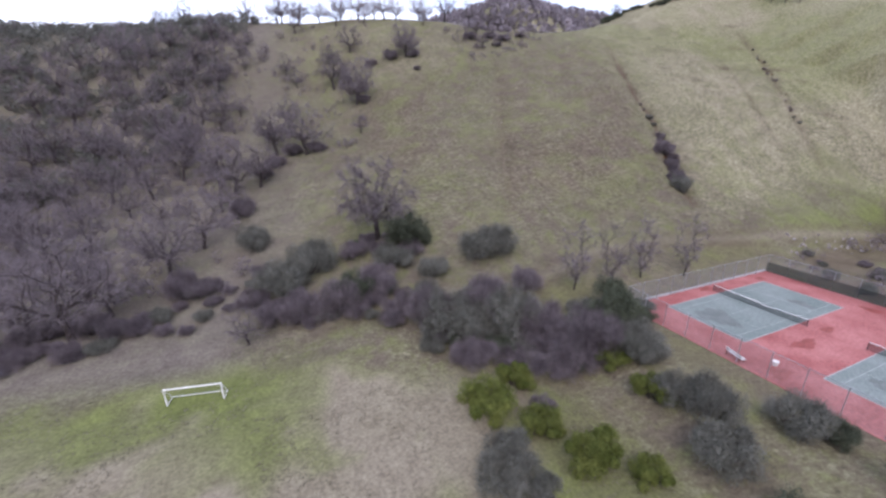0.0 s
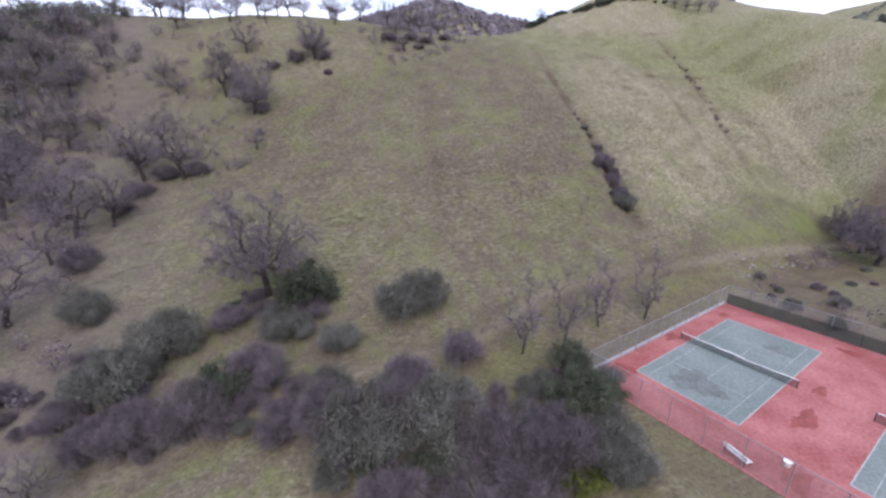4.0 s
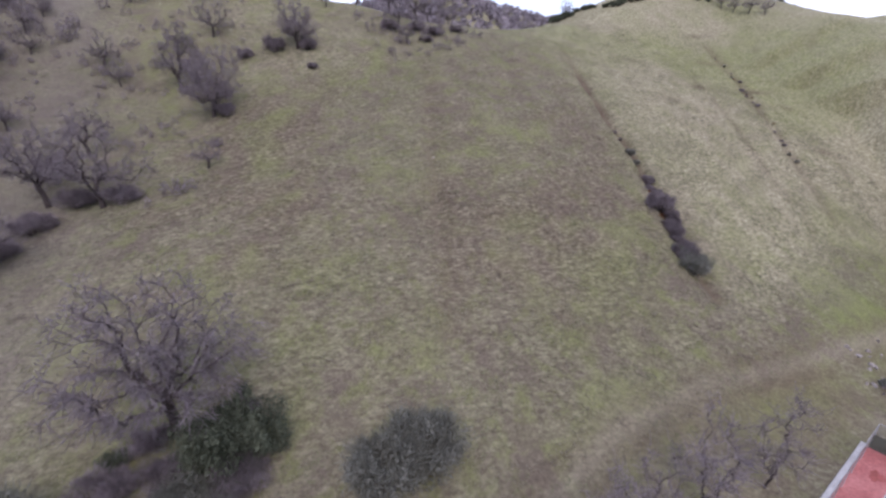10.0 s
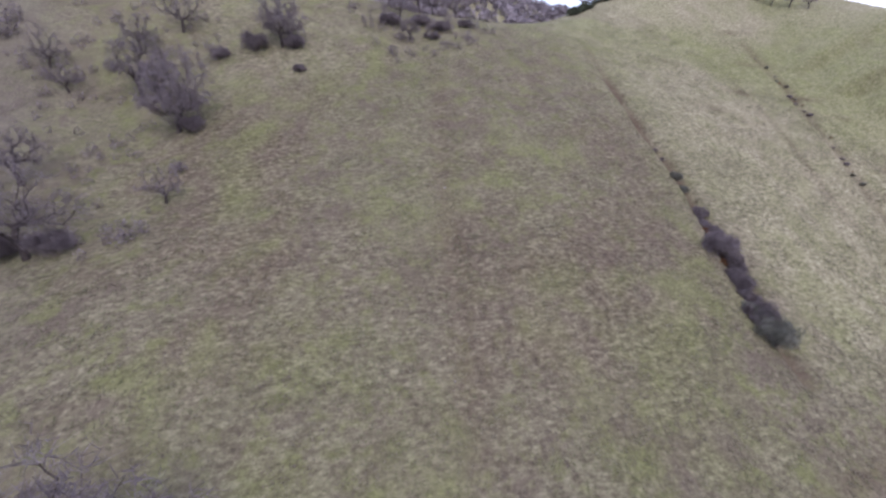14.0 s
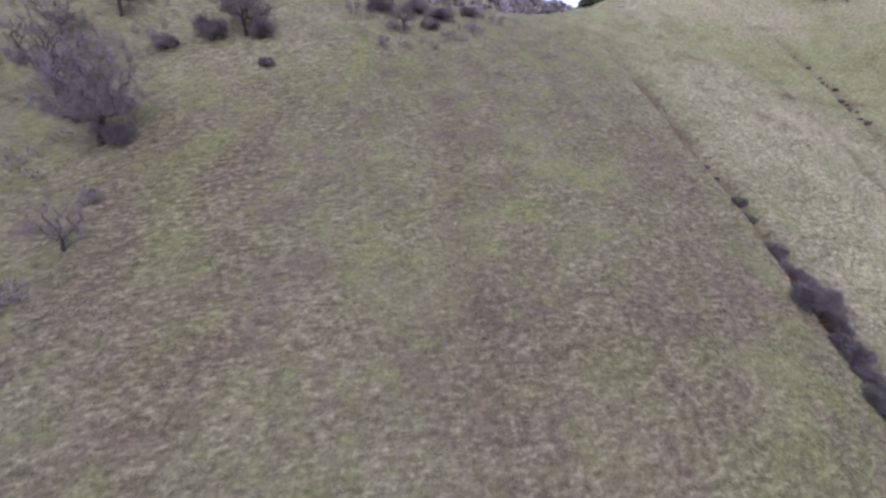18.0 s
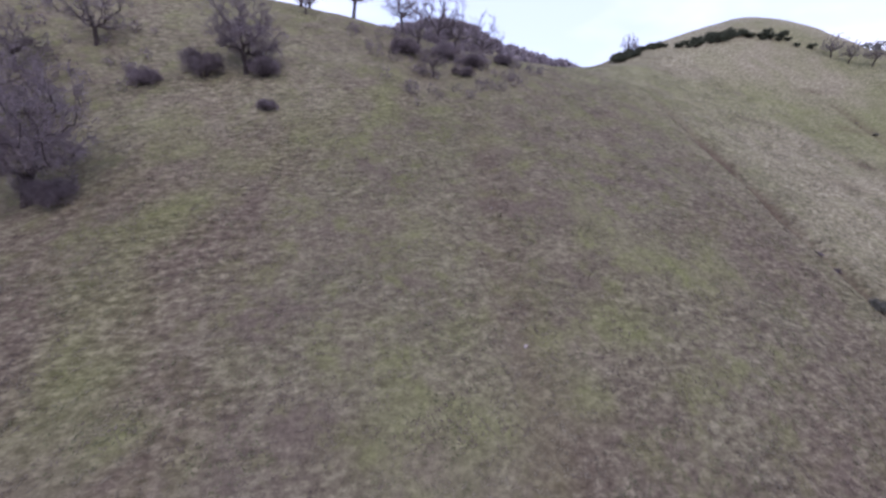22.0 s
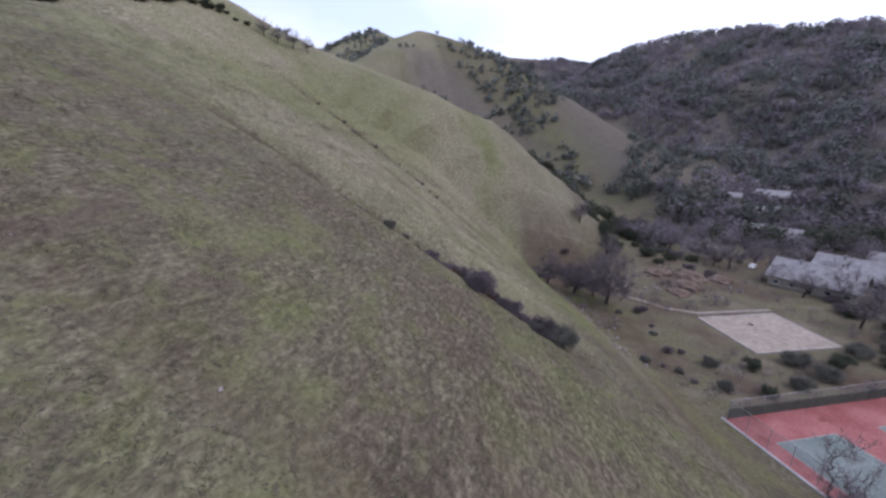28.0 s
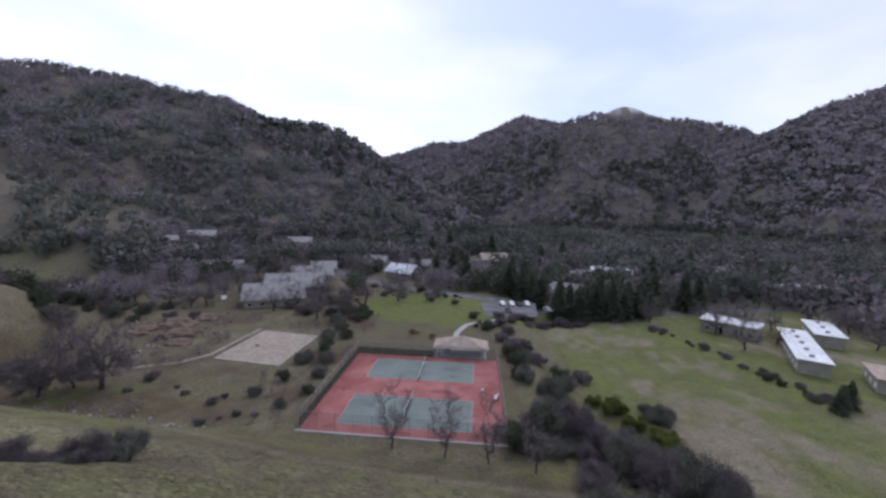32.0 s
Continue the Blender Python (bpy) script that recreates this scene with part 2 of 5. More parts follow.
# crests of the far hills and the fall of their sides
WOODED_HILL = ((690, -150, 70), (610, -215, 100), (543, -263, 138), (509, -290, 162), (478, -307, 170), (445, -332, 174), (375, -374, 169), (309, -400, 160), (260, -413, 133), (228, -418, 133), (195, -423, 130), (159, -420, 106), (128, -420, 86), (98, -417, 70), (66, -413, 54), (37, -406, 37), (11, -398, 20))
GRASSY_SPUR = ((640, 150, 95), (575, 70, 130), (546, 36, 148), (528, 0, 162), (510, -24, 168), (490, -51, 158), (469, -74, 147), (435, -98, 127), (400, -118, 106), (365, -135, 86), (323, -148, 64), (282, -155, 46), (245, -154, 30))
BACK_HILL = ((760, 200, 180), (725, 99, 178), (716, 77, 190), (706, 51, 207), (686, 24, 214), (674, -3, 199), (662, -23, 181))
BACK_RIDGE = ((1000, 60, 250), (933, -99, 249), (903, -193, 246), (857, -269, 233), (806, -337, 224), (755, -389, 207), (699, -440, 180), (629, -498, 144))
NORTH_RIDGE = ((100, 390, 118), (185, 346, 143), (267, 402, 156), (323, 350, 140), (400, 300, 110))
SOUTH_MOUNTAIN = ((117, -889, 61), (24, -896, 107), (-66, -889, 160), (-139, -876, 202), (-219, -855, 239), (-250, -842, 245), (-301, -816, 223), (-366, -780, 185), (-420, -732, 127), (-472, -678, 64))
FAR_RIDGE = ((420, -1355, 156), (282, -1379, 205), (161, -1387, 243), (60, -1385, 248), (-58, -1375, 283), (-151, -1358, 332), (-252, -1333, 308), (-362, -1288, 254))
SNOW_PEAK = ((-398, -1691, 363), (-518, -1649, 428), (-563, -1625, 451), (-609, -1598, 417), (-739, -1511, 364), (-861, -1413, 317), (-955, -1330, 246))
WEST_RIDGE = ((-753, -1139, 197), (-781, -1098, 226), (-796, -1063, 244), (-827, -1003, 260), (-844, -950, 264), (-859, -898, 299), (-930, -800, 340), (-1000, -640, 331), (-1040, -423, 283))
KNOLL_FLANK = ((178, 100, 90), (174, 80, 85), (172, 64, 79), (169, 48, 74), (160, 28, 66), (147, 12, 57), (132, 4, 44), (119, -1, 30), (108, -3, 17), (101, -3, 7))
RIDGES = ((KNOLL_FLANK, 0.65, 6), (WOODED_HILL, 0.66, 7), (GRASSY_SPUR, 0.5, 0), (BACK_HILL, 0.6, 10), (BACK_RIDGE, 0.6, 18), (NORTH_RIDGE, 0.6, 10), (SOUTH_MOUNTAIN, 0.85, 9), (FAR_RIDGE, 0.55, 0), (SNOW_PEAK, 0.7, 0), (WEST_RIDGE, 0.5, 0))
GULLIES = (((36, 23, 0.6), (39.4, 29.4, 1), (46, 39.5, 1), (54.4, 53, 1), (57.6, 62.3, 0.8), (65.2, 77.5, 0.6), (74, 94, 0.2)), ((84, 21, 0.1), (95.9, 36, 0.35), (107.5, 51, 0.5), (116.4, 62.6, 0.4), (125.6, 77.8, 0.2)), ((-6, 34, 0.1), (4.2, 54.9, 0.3), (11.1, 68.7, 0.25), (24.4, 92, 0.1)))
TRACK = ((-95, 22, 0), (-70, 21, 0), (-52, 19, 0), (-39.8, 18.9, 0), (-25.3, 16.6, 0), (-15.3, 14.8, 0), (-8.2, 15.3, 0), (3.3, 16.8, 0), (20, 15.4, 0), (40.5, 10.8, 0), (69.9, 5.7, 0), (95.8, -0.2, 0))


def ground(x, y, rough=True):
    x, y = np.asarray(x, float), np.asarray(y, float)
    flat = -3 * smooth(-12, -24, x)
    k = smooth(0, 12, y)
    h = flat * (1 - k) + hillside(x, y) * k
    for line, fall, lower in RIDGES:
        d, z = along(x, y, line)
        r = z - lower - fall * (np.sqrt(d * d + 400) - 20) if line in (KNOLL_FLANK, GRASSY_SPUR) else np.full(np.shape(x), -1e9)
        for seg in zip(line, line[1:]) if line not in (KNOLL_FLANK, GRASSY_SPUR) else ():
            sd, sz = along(x, y, seg)
            r = np.maximum(r, sz - lower - fall * (np.sqrt(sd * sd + 400) - 20))
        r = r + np.minimum(d * 0.16, 22) * (vnoise(x, y, 60, 3) + 0.5 * vnoise(x, y, 26, 5) - 0.75)
        h = np.maximum(h, r)
    for line in GULLIES:
        d, z = along(x, y, line)
        h = h - 1.7 * z * np.exp(-(d / 1.2) ** 2)
    if rough:
        slope = smooth(4, 16, y)
        h = h + slope * ((vnoise(x, y, 14, 1) - 0.5) * 0.9 + (vnoise(x, y, 5, 2) - 0.5) * 0.4 + (vnoise(x, y * 2.5, 2.2, 4) - 0.5) * 0.22)
    return h


def gz(x, y):
    return float(ground(np.array([x]), np.array([y]))[0])


def steps(*runs):
    out = []
    for a, b, s in runs:
        out.extend(np.arange(a, b, s))
    return np.array(out)


GX = steps((-2600, -600, 80), (-600, -150, 15), (-150, 132, 1.0), (132, 270, 4), (270, 960, 12), (960, 2700, 90))
GY = steps((-2600, -700, 60), (-700, -220, 12), (-220, -50, 4), (-50, -8, 3), (-8, 132, 1.0), (132, 260, 4), (260, 800, 20), (800, 1700, 100))


def sheet(name, gx, gy, mat):
    mx, my = np.meshgrid(gx, gy, indexing="ij")
    mz = ground(mx, my)
    v = np.stack([mx, my, mz], -1).reshape(-1, 3)
    nx, ny = len(gx), len(gy)
    i = (np.arange(nx - 1)[:, None] * ny + np.arange(ny - 1)[None, :]).ravel()
    f = np.stack([i, i + ny, i + ny + 1, i + 1], 1)
    me = bpy.data.meshes.new(name)
    me.vertices.add(len(v))
    me.vertices.foreach_set("co", v.ravel())
    me.loops.add(f.size)
    me.loops.foreach_set("vertex_index", f.ravel())
    me.polygons.add(len(f))
    me.polygons.foreach_set("loop_start", np.arange(0, f.size, 4))
    me.polygons.foreach_set("loop_total", np.full(len(f), 4))
    me.polygons.foreach_set("use_smooth", np.ones(len(f), bool))
    me.update()
    me.materials.append(mat)
    return new(name, me), v


def ground_material():
    m, n, l, s = material("winter_grass", 0.95)
    a = n.new("ShaderNodeAttribute")
    a.attribute_name = "cover"
    sep = n.new("ShaderNodeSeparateColor")
    l.new(a.outputs["Color"], sep.inputs[0])
    broad = noise_node(n, l, 0.05, 6, 0.62)
    mid = noise_node(n, l, 0.35, 5, 0.65)
    fine = noise_node(n, l, 2.6, 4, 0.72)
    # terracettes: streaks that follow the contours
    place = n.new("ShaderNodeTexCoord")
    flat = n.new("ShaderNodeMapping")
    flat.vector_type = "TEXTURE"
    flat.inputs["Scale"].default_value = (1.2, 0.62, 0.62)
    flat.inputs["Rotation"].default_value = (0, 0, radians(-22))
    streak = n.new("ShaderNodeTexNoise")
    streak.inputs["Scale"].default_value, streak.inputs["Detail"].default_value, streak.inputs["Roughness"].default_value = 1.15, 5.0, 0.66
    l.new(place.outputs["Object"], flat.inputs["Vector"])
    l.new(flat.outputs["Vector"], streak.inputs["Vector"])
    grass = ramp(n, l, broad.outputs["Fac"], ((0.34, (0.215, 0.178, 0.135)), (0.48, (0.23, 0.203, 0.135)), (0.6, (0.21, 0.207, 0.115)))).outputs["Color"]
    tuft = ramp(n, l, streak.outputs["Fac"], ((0.34, (0.085, 0.066, 0.052)), (0.44, (0.175, 0.15, 0.108)), (0.55, (0.232, 0.216, 0.142)), (0.67, (0.365, 0.342, 0.236)))).outputs["Color"]
    g = mixed(n, l, 0.68, grass, tuft)
    patch = noise_node(n, l, 0.14, 5, 0.7)
    heather = ramp(n, l, patch.outputs["Fac"], ((0.49, (0, 0, 0)), (0.62, (0.8, 0.8, 0.8)))).outputs["Color"]
    g = mixed(n, l, heather, g, (0.165, 0.134, 0.104))
    sprout = ramp(n, l, mid.outputs["Fac"], ((0.49, (0, 0, 0)), (0.65, (0.8, 0.8, 0.8)))).outputs["Color"]
    g = mixed(n, l, sprout, g, (0.19, 0.2, 0.088))
    kind = n.new("ShaderNodeAttribute")
    kind.attribute_name = "growth"
    split = n.new("ShaderNodeSeparateColor")
    l.new(kind.outputs["Color"], split.inputs[0])
    heath = ramp(n, l, streak.outputs["Fac"], ((0.36, (0.072, 0.05, 0.037)), (0.5, (0.16, 0.122, 0.092)), (0.64, (0.28, 0.238, 0.17)))).outputs["Color"]
    pale = ramp(n, l, streak.outputs["Fac"], ((0.36, (0.21, 0.19, 0.12)), (0.5, (0.36, 0.338, 0.215)), (0.64, (0.55, 0.52, 0.36)))).outputs["Color"]
    young = ramp(n, l, streak.outputs["Fac"], ((0.36, (0.12, 0.126, 0.056)), (0.5, (0.205, 0.213, 0.098)), (0.64, (0.3, 0.305, 0.155)))).outputs["Color"]
    g = mixed(n, l, split.outputs["Green"], g, pale)
    g = mixed(n, l, split.outputs["Red"], g, heath)
    g = mixed(n, l, split.outputs["Blue"], g, young)
    lush = ramp(n, l, mid.outputs["Fac"], ((0.3, (0.15, 0.175, 0.06)), (0.7, (0.23, 0.27, 0.085)))).outputs["Color"]
    straw = ramp(n, l, mid.outputs["Fac"], ((0.3, (0.27, 0.225, 0.17)), (0.7, (0.39, 0.34, 0.265)))).outputs["Color"]
    dirt = ramp(n, l, mid.outputs["Fac"], ((0.3, (0.098, 0.066, 0.047)), (0.7, (0.185, 0.136, 0.102)))).outputs["Color"]
    wood = ramp(n, l, mid.outputs["Fac"], ((0.3, (0.165, 0.142, 0.127)), (0.7, (0.25, 0.218, 0.19)))).outputs["Color"]
    g = mixed(n, l, sep.outputs["Green"], g, lush)
    g = mixed(n, l, sep.outputs["Red"], g, straw)
    g = mixed(n, l, sep.outputs["Blue"], g, dirt)
    g = mixed(n, l, a.outputs["Alpha"], g, wood)
    grain = ramp(n, l, fine.outputs["Fac"], ((0.3, (0.42, 0.405, 0.405)), (0.7, (0.81, 0.81, 0.79)))).outputs["Color"]
    mul = n.new("ShaderNodeMix")
    mul.data_type, mul.blend_type = "RGBA", "MULTIPLY"
    mul.inputs[0].default_value = 1.0
    l.new(g, mul.inputs[6])
    l.new(grain, mul.inputs[7])
    snow_a = n.new("ShaderNodeAttribute")
    snow_a.attribute_name = "snow"
    out = mixed(n, l, snow_a.outputs["Fac"], mul.outputs[2], (0.8, 0.82, 0.86))
    l.new(out, s.inputs["Base Color"])
    bp = n.new("ShaderNodeBump")
    bp.inputs["Strength"].default_value, bp.inputs["Distance"].default_value = 0.3, 0.12
    l.new(fine.outputs["Fac"], bp.inputs["Height"])
    l.new(bp.outputs[0], s.inputs["Normal"])
    return m


def blob(x, y, cx, cy, rx, ry):
    return np.exp(-(((x - cx) / rx) ** 2 + ((y - cy) / ry) ** 2))


def paint(ob, v):
    """What grows where: straw, lush grass, bare dirt, woodland floor, snow."""
    x, y, z = v[:, 0], v[:, 1], v[:, 2]
    n1, n2, n3 = vnoise(x, y, 9, 11), vnoise(x, y, 22, 12), vnoise(x, y, 4, 13)
    n4 = vnoise(x, y, 3, 14)
    edge = 4 + 12 * smooth(-38, -52, x)
    field = smooth(3, -3, y - edge + 4 * n3) * smooth(-20, -28, x)
    mown = 0.5 + 0.5 * np.sin((x + 0.35 * y) * 0.42)
    lawn = smooth(1.25, 0.9, np.hypot((x - 13) / 31, (y + 81) / 20) + 0.25 * (n1 - 0.5))
    flank = smooth(50, 90, x) * smooth(8, 20, y)
    bare = 1.2 * blob(x, y, -45, 0, 7.5, 9) + 0.8 * blob(x, y, -66, -2, 6, 5) + 0.7 * blob(x, y, -84, -20, 9, 8) + 0.8 * blob(x, y, -80, 6, 6, 4)
    straw = field * np.clip(0.75 * smooth(0.55, 0.78, 0.45 * n1 + 0.35 * n2 + 0.4 * n4) + bare * (0.35 + 0.6 * n3), 0, 0.85)
    straw = straw + flank * 0.18 * smooth(0.45, 0.75, n1) + 0.12 * smooth(0.6, 0.85, n1) * (1 - field)
    lush = field * (0.6 + 0.3 * mown) + lawn * 0.85 + smooth(0.55, 0.85, n1 * 0.6 + n4 * 0.4) * 0.4 + smooth(22, 10, y) * smooth(4, 10, y) * smooth(0.3, 0.7, n1) * 0.5 + blob(x, y, 70, 2, 20, 8) * 0.9 + flank * smooth(0.5, 0.8, n2) * 0.4
    d, _ = along(x, y, TRACK)
    straw = straw + 0.55 * np.exp(-(d / 0.9) ** 2) * (0.6 + 0.4 * n3)
    lush = lush * (1 - 0.8 * np.exp(-(d / 2.2) ** 2))
    below = smooth(3, 8, y) * smooth(19, 13, y) * smooth(-34, -24, x) * smooth(46, 34, x)
    dirt = 0.4 * np.exp(-((d - 1.9) / 0.7) ** 2) * (0.3 + 0.7 * n3) + blob(x, y, -26, -9, 13, 9) * 0.6 * n4 + below * (0.1 + 0.4 * n1)
    rough = smooth(8, 2, y) * smooth(28, 34, x) * smooth(125, 105, x) * smooth(-115, -100, y) * (1 - lawn)
    dirt = dirt + rough * (0.15 + 0.6 * smooth(0.4, 0.75, n1)) + smooth(8, 2, y) * smooth(-14, -6, x) * smooth(38, 32, x) * smooth(-100, -70, y) * (1 - lawn) * 0.5 * n1
    straw = straw + rough * 0.5 * smooth(0.5, 0.8, n4)
    for line, wide, deep in ((GULLIES[0], 1.05, 1.2), (GULLIES[1], 1.3, 0.95), (GULLIES[2], 1.5, 0.7)):
        d, k = along(x, y, line)
        dirt = dirt + deep * np.minimum(1, 1.1 * k + 0.25) * np.exp(-(d / (wide * (0.6 + 0.8 * n3))) ** 2) * (0.35 + 0.65 * n4)
    for cx, cy, w in ((129.4, 83.1, 5), (94.9, 83.8, 4.5), (118.6, 71.5, 4.5), (114.5, 55.2, 5), (112.4, 48.3, 3.5), (106.1, 33.8, 4), (86, 64, 3.5), (101, 66, 4)):
        across, down = 0.72 * (x - cx) - 0.7 * (y - cy), 0.7 * (x - cx) + 0.72 * (y - cy)
        dirt = dirt + 0.75 * np.exp(-(across / w) ** 2 - ((down - 0.05 * across ** 2 / w) / 1.1) ** 2) * (0.3 + 0.7 * n4)
    for line in (((74, 20), (84, 36), (95, 53), (104, 68), (112, 84)), ((98, 20), (110, 36), (122, 52), (132, 66))):
        d, _ = along(x, y, tuple((p, q, 1) for p, q in line))
        dirt = dirt + 0.5 * np.exp(-(d / 0.9) ** 2) * smooth(0.35, 0.7, n1) * (0.3 + 0.7 * n4)
    wood = np.zeros(len(x))
    for line, reach in ((WOODED_HILL, 520), (SOUTH_MOUNTAIN, 600), (FAR_RIDGE, 600), (WEST_RIDGE, 700), (SNOW_PEAK, 500), (NORTH_RIDGE, 160)):
        d, _ = along(x, y, line)
        wood = np.maximum(wood, smooth(reach, reach * 0.4, d))
    d, _ = along(x, y, GRASSY_SPUR)
    wood = wood * smooth(45, 85, d)
    d, _ = along(x, y, BACK_HILL)
    wood = wood * smooth(60, 160, d)
    wood = wood * smooth(4, 16, z) * (0.8 + 0.2 * n2) * smooth(0, -40, y - 30 + 300 * smooth(150, 340, y))
    wood = np.maximum(wood, smooth(-104, -135, y) * (0.55 + 0.3 * n1) * smooth(-700, -500, -np.abs(x)))
    left = smooth(-38, -62, x - (y - 40) * 0.1) * smooth(6, 16, y) * (1 - field) * smooth(14, 24, y + 6 * n1)
    wood = np.maximum(wood, left * (0.35 + 0.5 * n1))
    cover = np.stack([np.clip(straw, 0, 1), np.clip(lush, 0, 1), np.clip(dirt, 0, 1), np.clip(wood, 0, 1)], 1)
    a = ob.data.attributes.new("cover", "FLOAT_COLOR", "POINT")
    a.data.foreach_set("color", cover.astype(np.float32).ravel())
    # dry brown growth, pale straw-green slopes and patches of young grass on the hill
    low = 14 - 48 * smooth(80, 125, x)
    slope = smooth(low, low + 10, y) * smooth(-62, -45, x) * smooth(2, 6, z + 4 * smooth(30, 50, y))
    side = x - np.interp(y, (34, 54.9, 68.7, 92), (-6, 4.2, 11.1, 24.4))
    band = smooth(30, 42, y) * smooth(108, 90, y)
    heath = 0.62 * smooth(0.5, 0.8, 0.5 * n2 + 0.3 * n1 + 0.3 * vnoise(x, y * 1.6, 6, 15)) * smooth(62, 40, x - 0.3 * (y - 40))
    heath = heath + 0.75 * np.exp(-((side - 1.5) / 2.2) ** 2) * band * (0.35 + 0.65 * n1) + 0.5 * smooth(0, 3, side) * smooth(17, 8, side) * band * (0.25 + 0.75 * n2)
    heath = heath + 0.55 * blob(x, y, 4, 46, 20, 15) * (0.3 + 0.7 * n1) + 0.5 * blob(x, y, -12, 78, 16, 22) * (0.3 + 0.7 * n2) + 0.5 * blob(x, y, 12, 30, 14, 8) * n1
    pale = smooth(34, 58, x - 0.42 * (y - 34)) * (0.5 + 0.5 * n1) + 0.5 * smooth(92, 112, y) * smooth(-40, -10, x) * n2
    young = 0.55 * smooth(0.5, 0.78, 0.6 * vnoise(x, y, 17, 16) + 0.4 * n4) + 0.35 * np.exp(-((side + 5) / 4) ** 2) * band * n1 + 0.5 * blob(x, y, 22, 62, 8, 9) * n1
    growth = np.stack([np.clip(0.75 * heath * slope, 0, 0.7), np.clip(pale * slope, 0, 0.9), np.clip(0.8 * young * slope * (1 - 0.5 * pale), 0, 0.5), np.ones(len(x))], 1)
    c = ob.data.attributes.new("growth", "FLOAT_COLOR", "POINT")
    c.data.foreach_set("color", growth.astype(np.float32).ravel())
    d, _ = along(x, y, SNOW_PEAK)
    d2, _ = along(x, y, FAR_RIDGE)
    d3, _ = along(x, y, WEST_RIDGE)
    snow = np.maximum(np.maximum(smooth(400, 450, z) * smooth(0.2, 0.5, n2), smooth(295, 345, z) * smooth(300, 60, d2) * smooth(0.25, 0.6, n2)), smooth(235, 285, z) * smooth(260, 50, d3) * smooth(0.15, 0.6, n2))
    b = ob.data.attributes.new("snow", "FLOAT", "POINT")
    b.data.foreach_set("value", snow.astype(np.float32))


ground_ob, ground_v = sheet("ground", GX, GY, ground_material())
paint(ground_ob, ground_v)
tagged(ground_ob, "winter grass hillside, playing field and valley floor with wooded mountains", "ground", kind="structure")

# ---- helpers for things ----


def part(name, bm, mat, parent=None, label="", smooth_shade=False):
    me = bpy.data.meshes.new(name)
    bm.to_mesh(me)
    bm.free()
    me.materials.append(mat)
    if smooth_shade:
        me.polygons.foreach_set("use_smooth", np.ones(len(me.polygons), bool))
    ob = new(name, me)
    if parent is not None:
        ob.parent = parent
    if label:
        tagged(ob, label)
    return ob


def soup(name, v, f, mat, parent=None, label=""):
    me = bpy.data.meshes.new(name)
    me.from_pydata(v, [], f)
    me.materials.append(mat)
    ob = new(name, me)
    if parent is not None:
        ob.parent = parent
    if label:
        tagged(ob, label)
    return ob


def thing(name, m, label, category, group="", kind=""):
    ob = new(name)
    ob.matrix_world = m
    return tagged(ob, label, category, group, kind)


def box(bm, x0, y0, z0, x1, y1, z1, bevel=0.0):
    r = bmesh.ops.create_cube(bm, size=1.0)
    bmesh.ops.scale(bm, vec=(x1 - x0, y1 - y0, z1 - z0), verts=r["verts"])
    bmesh.ops.translate(bm, vec=((x0 + x1) / 2, (y0 + y1) / 2, (z0 + z1) / 2), verts=r["verts"])
    if bevel:
        e = list({e for v in r["verts"] for e in v.link_edges})
        bmesh.ops.bevel(bm, geom=e, offset=bevel, segments=1, affect="EDGES")
    return bm


def tube(bm, a, b, r0, r1=None, sides=8):
    a, b = Vector(a), Vector(b)
    d = b - a
    m = Matrix.Translation((a + b) / 2) @ d.to_track_quat("Z", "Y").to_matrix().to_4x4()
    bmesh.ops.create_cone(bm, cap_ends=True, segments=sides, radius1=r0, radius2=r0 if r1 is None else r1, depth=d.length, matrix=m)
    return bm


def limb(v, f, a, b, r0, r1, sides):
    d = (b - a).normalized()
    u = d.orthogonal().normalized()
    w = d.cross(u)
    k = len(v)
    for p, r in ((a, r0), (b, r1)):
        for i in range(sides):
            t = 2 * math.pi * i / sides
            v.append(p + (u * math.cos(t) + w * math.sin(t)) * r)
    for i in range(sides):
        j = (i + 1) % sides
        f.append((k + i, k + j, k + sides + j, k + sides + i))


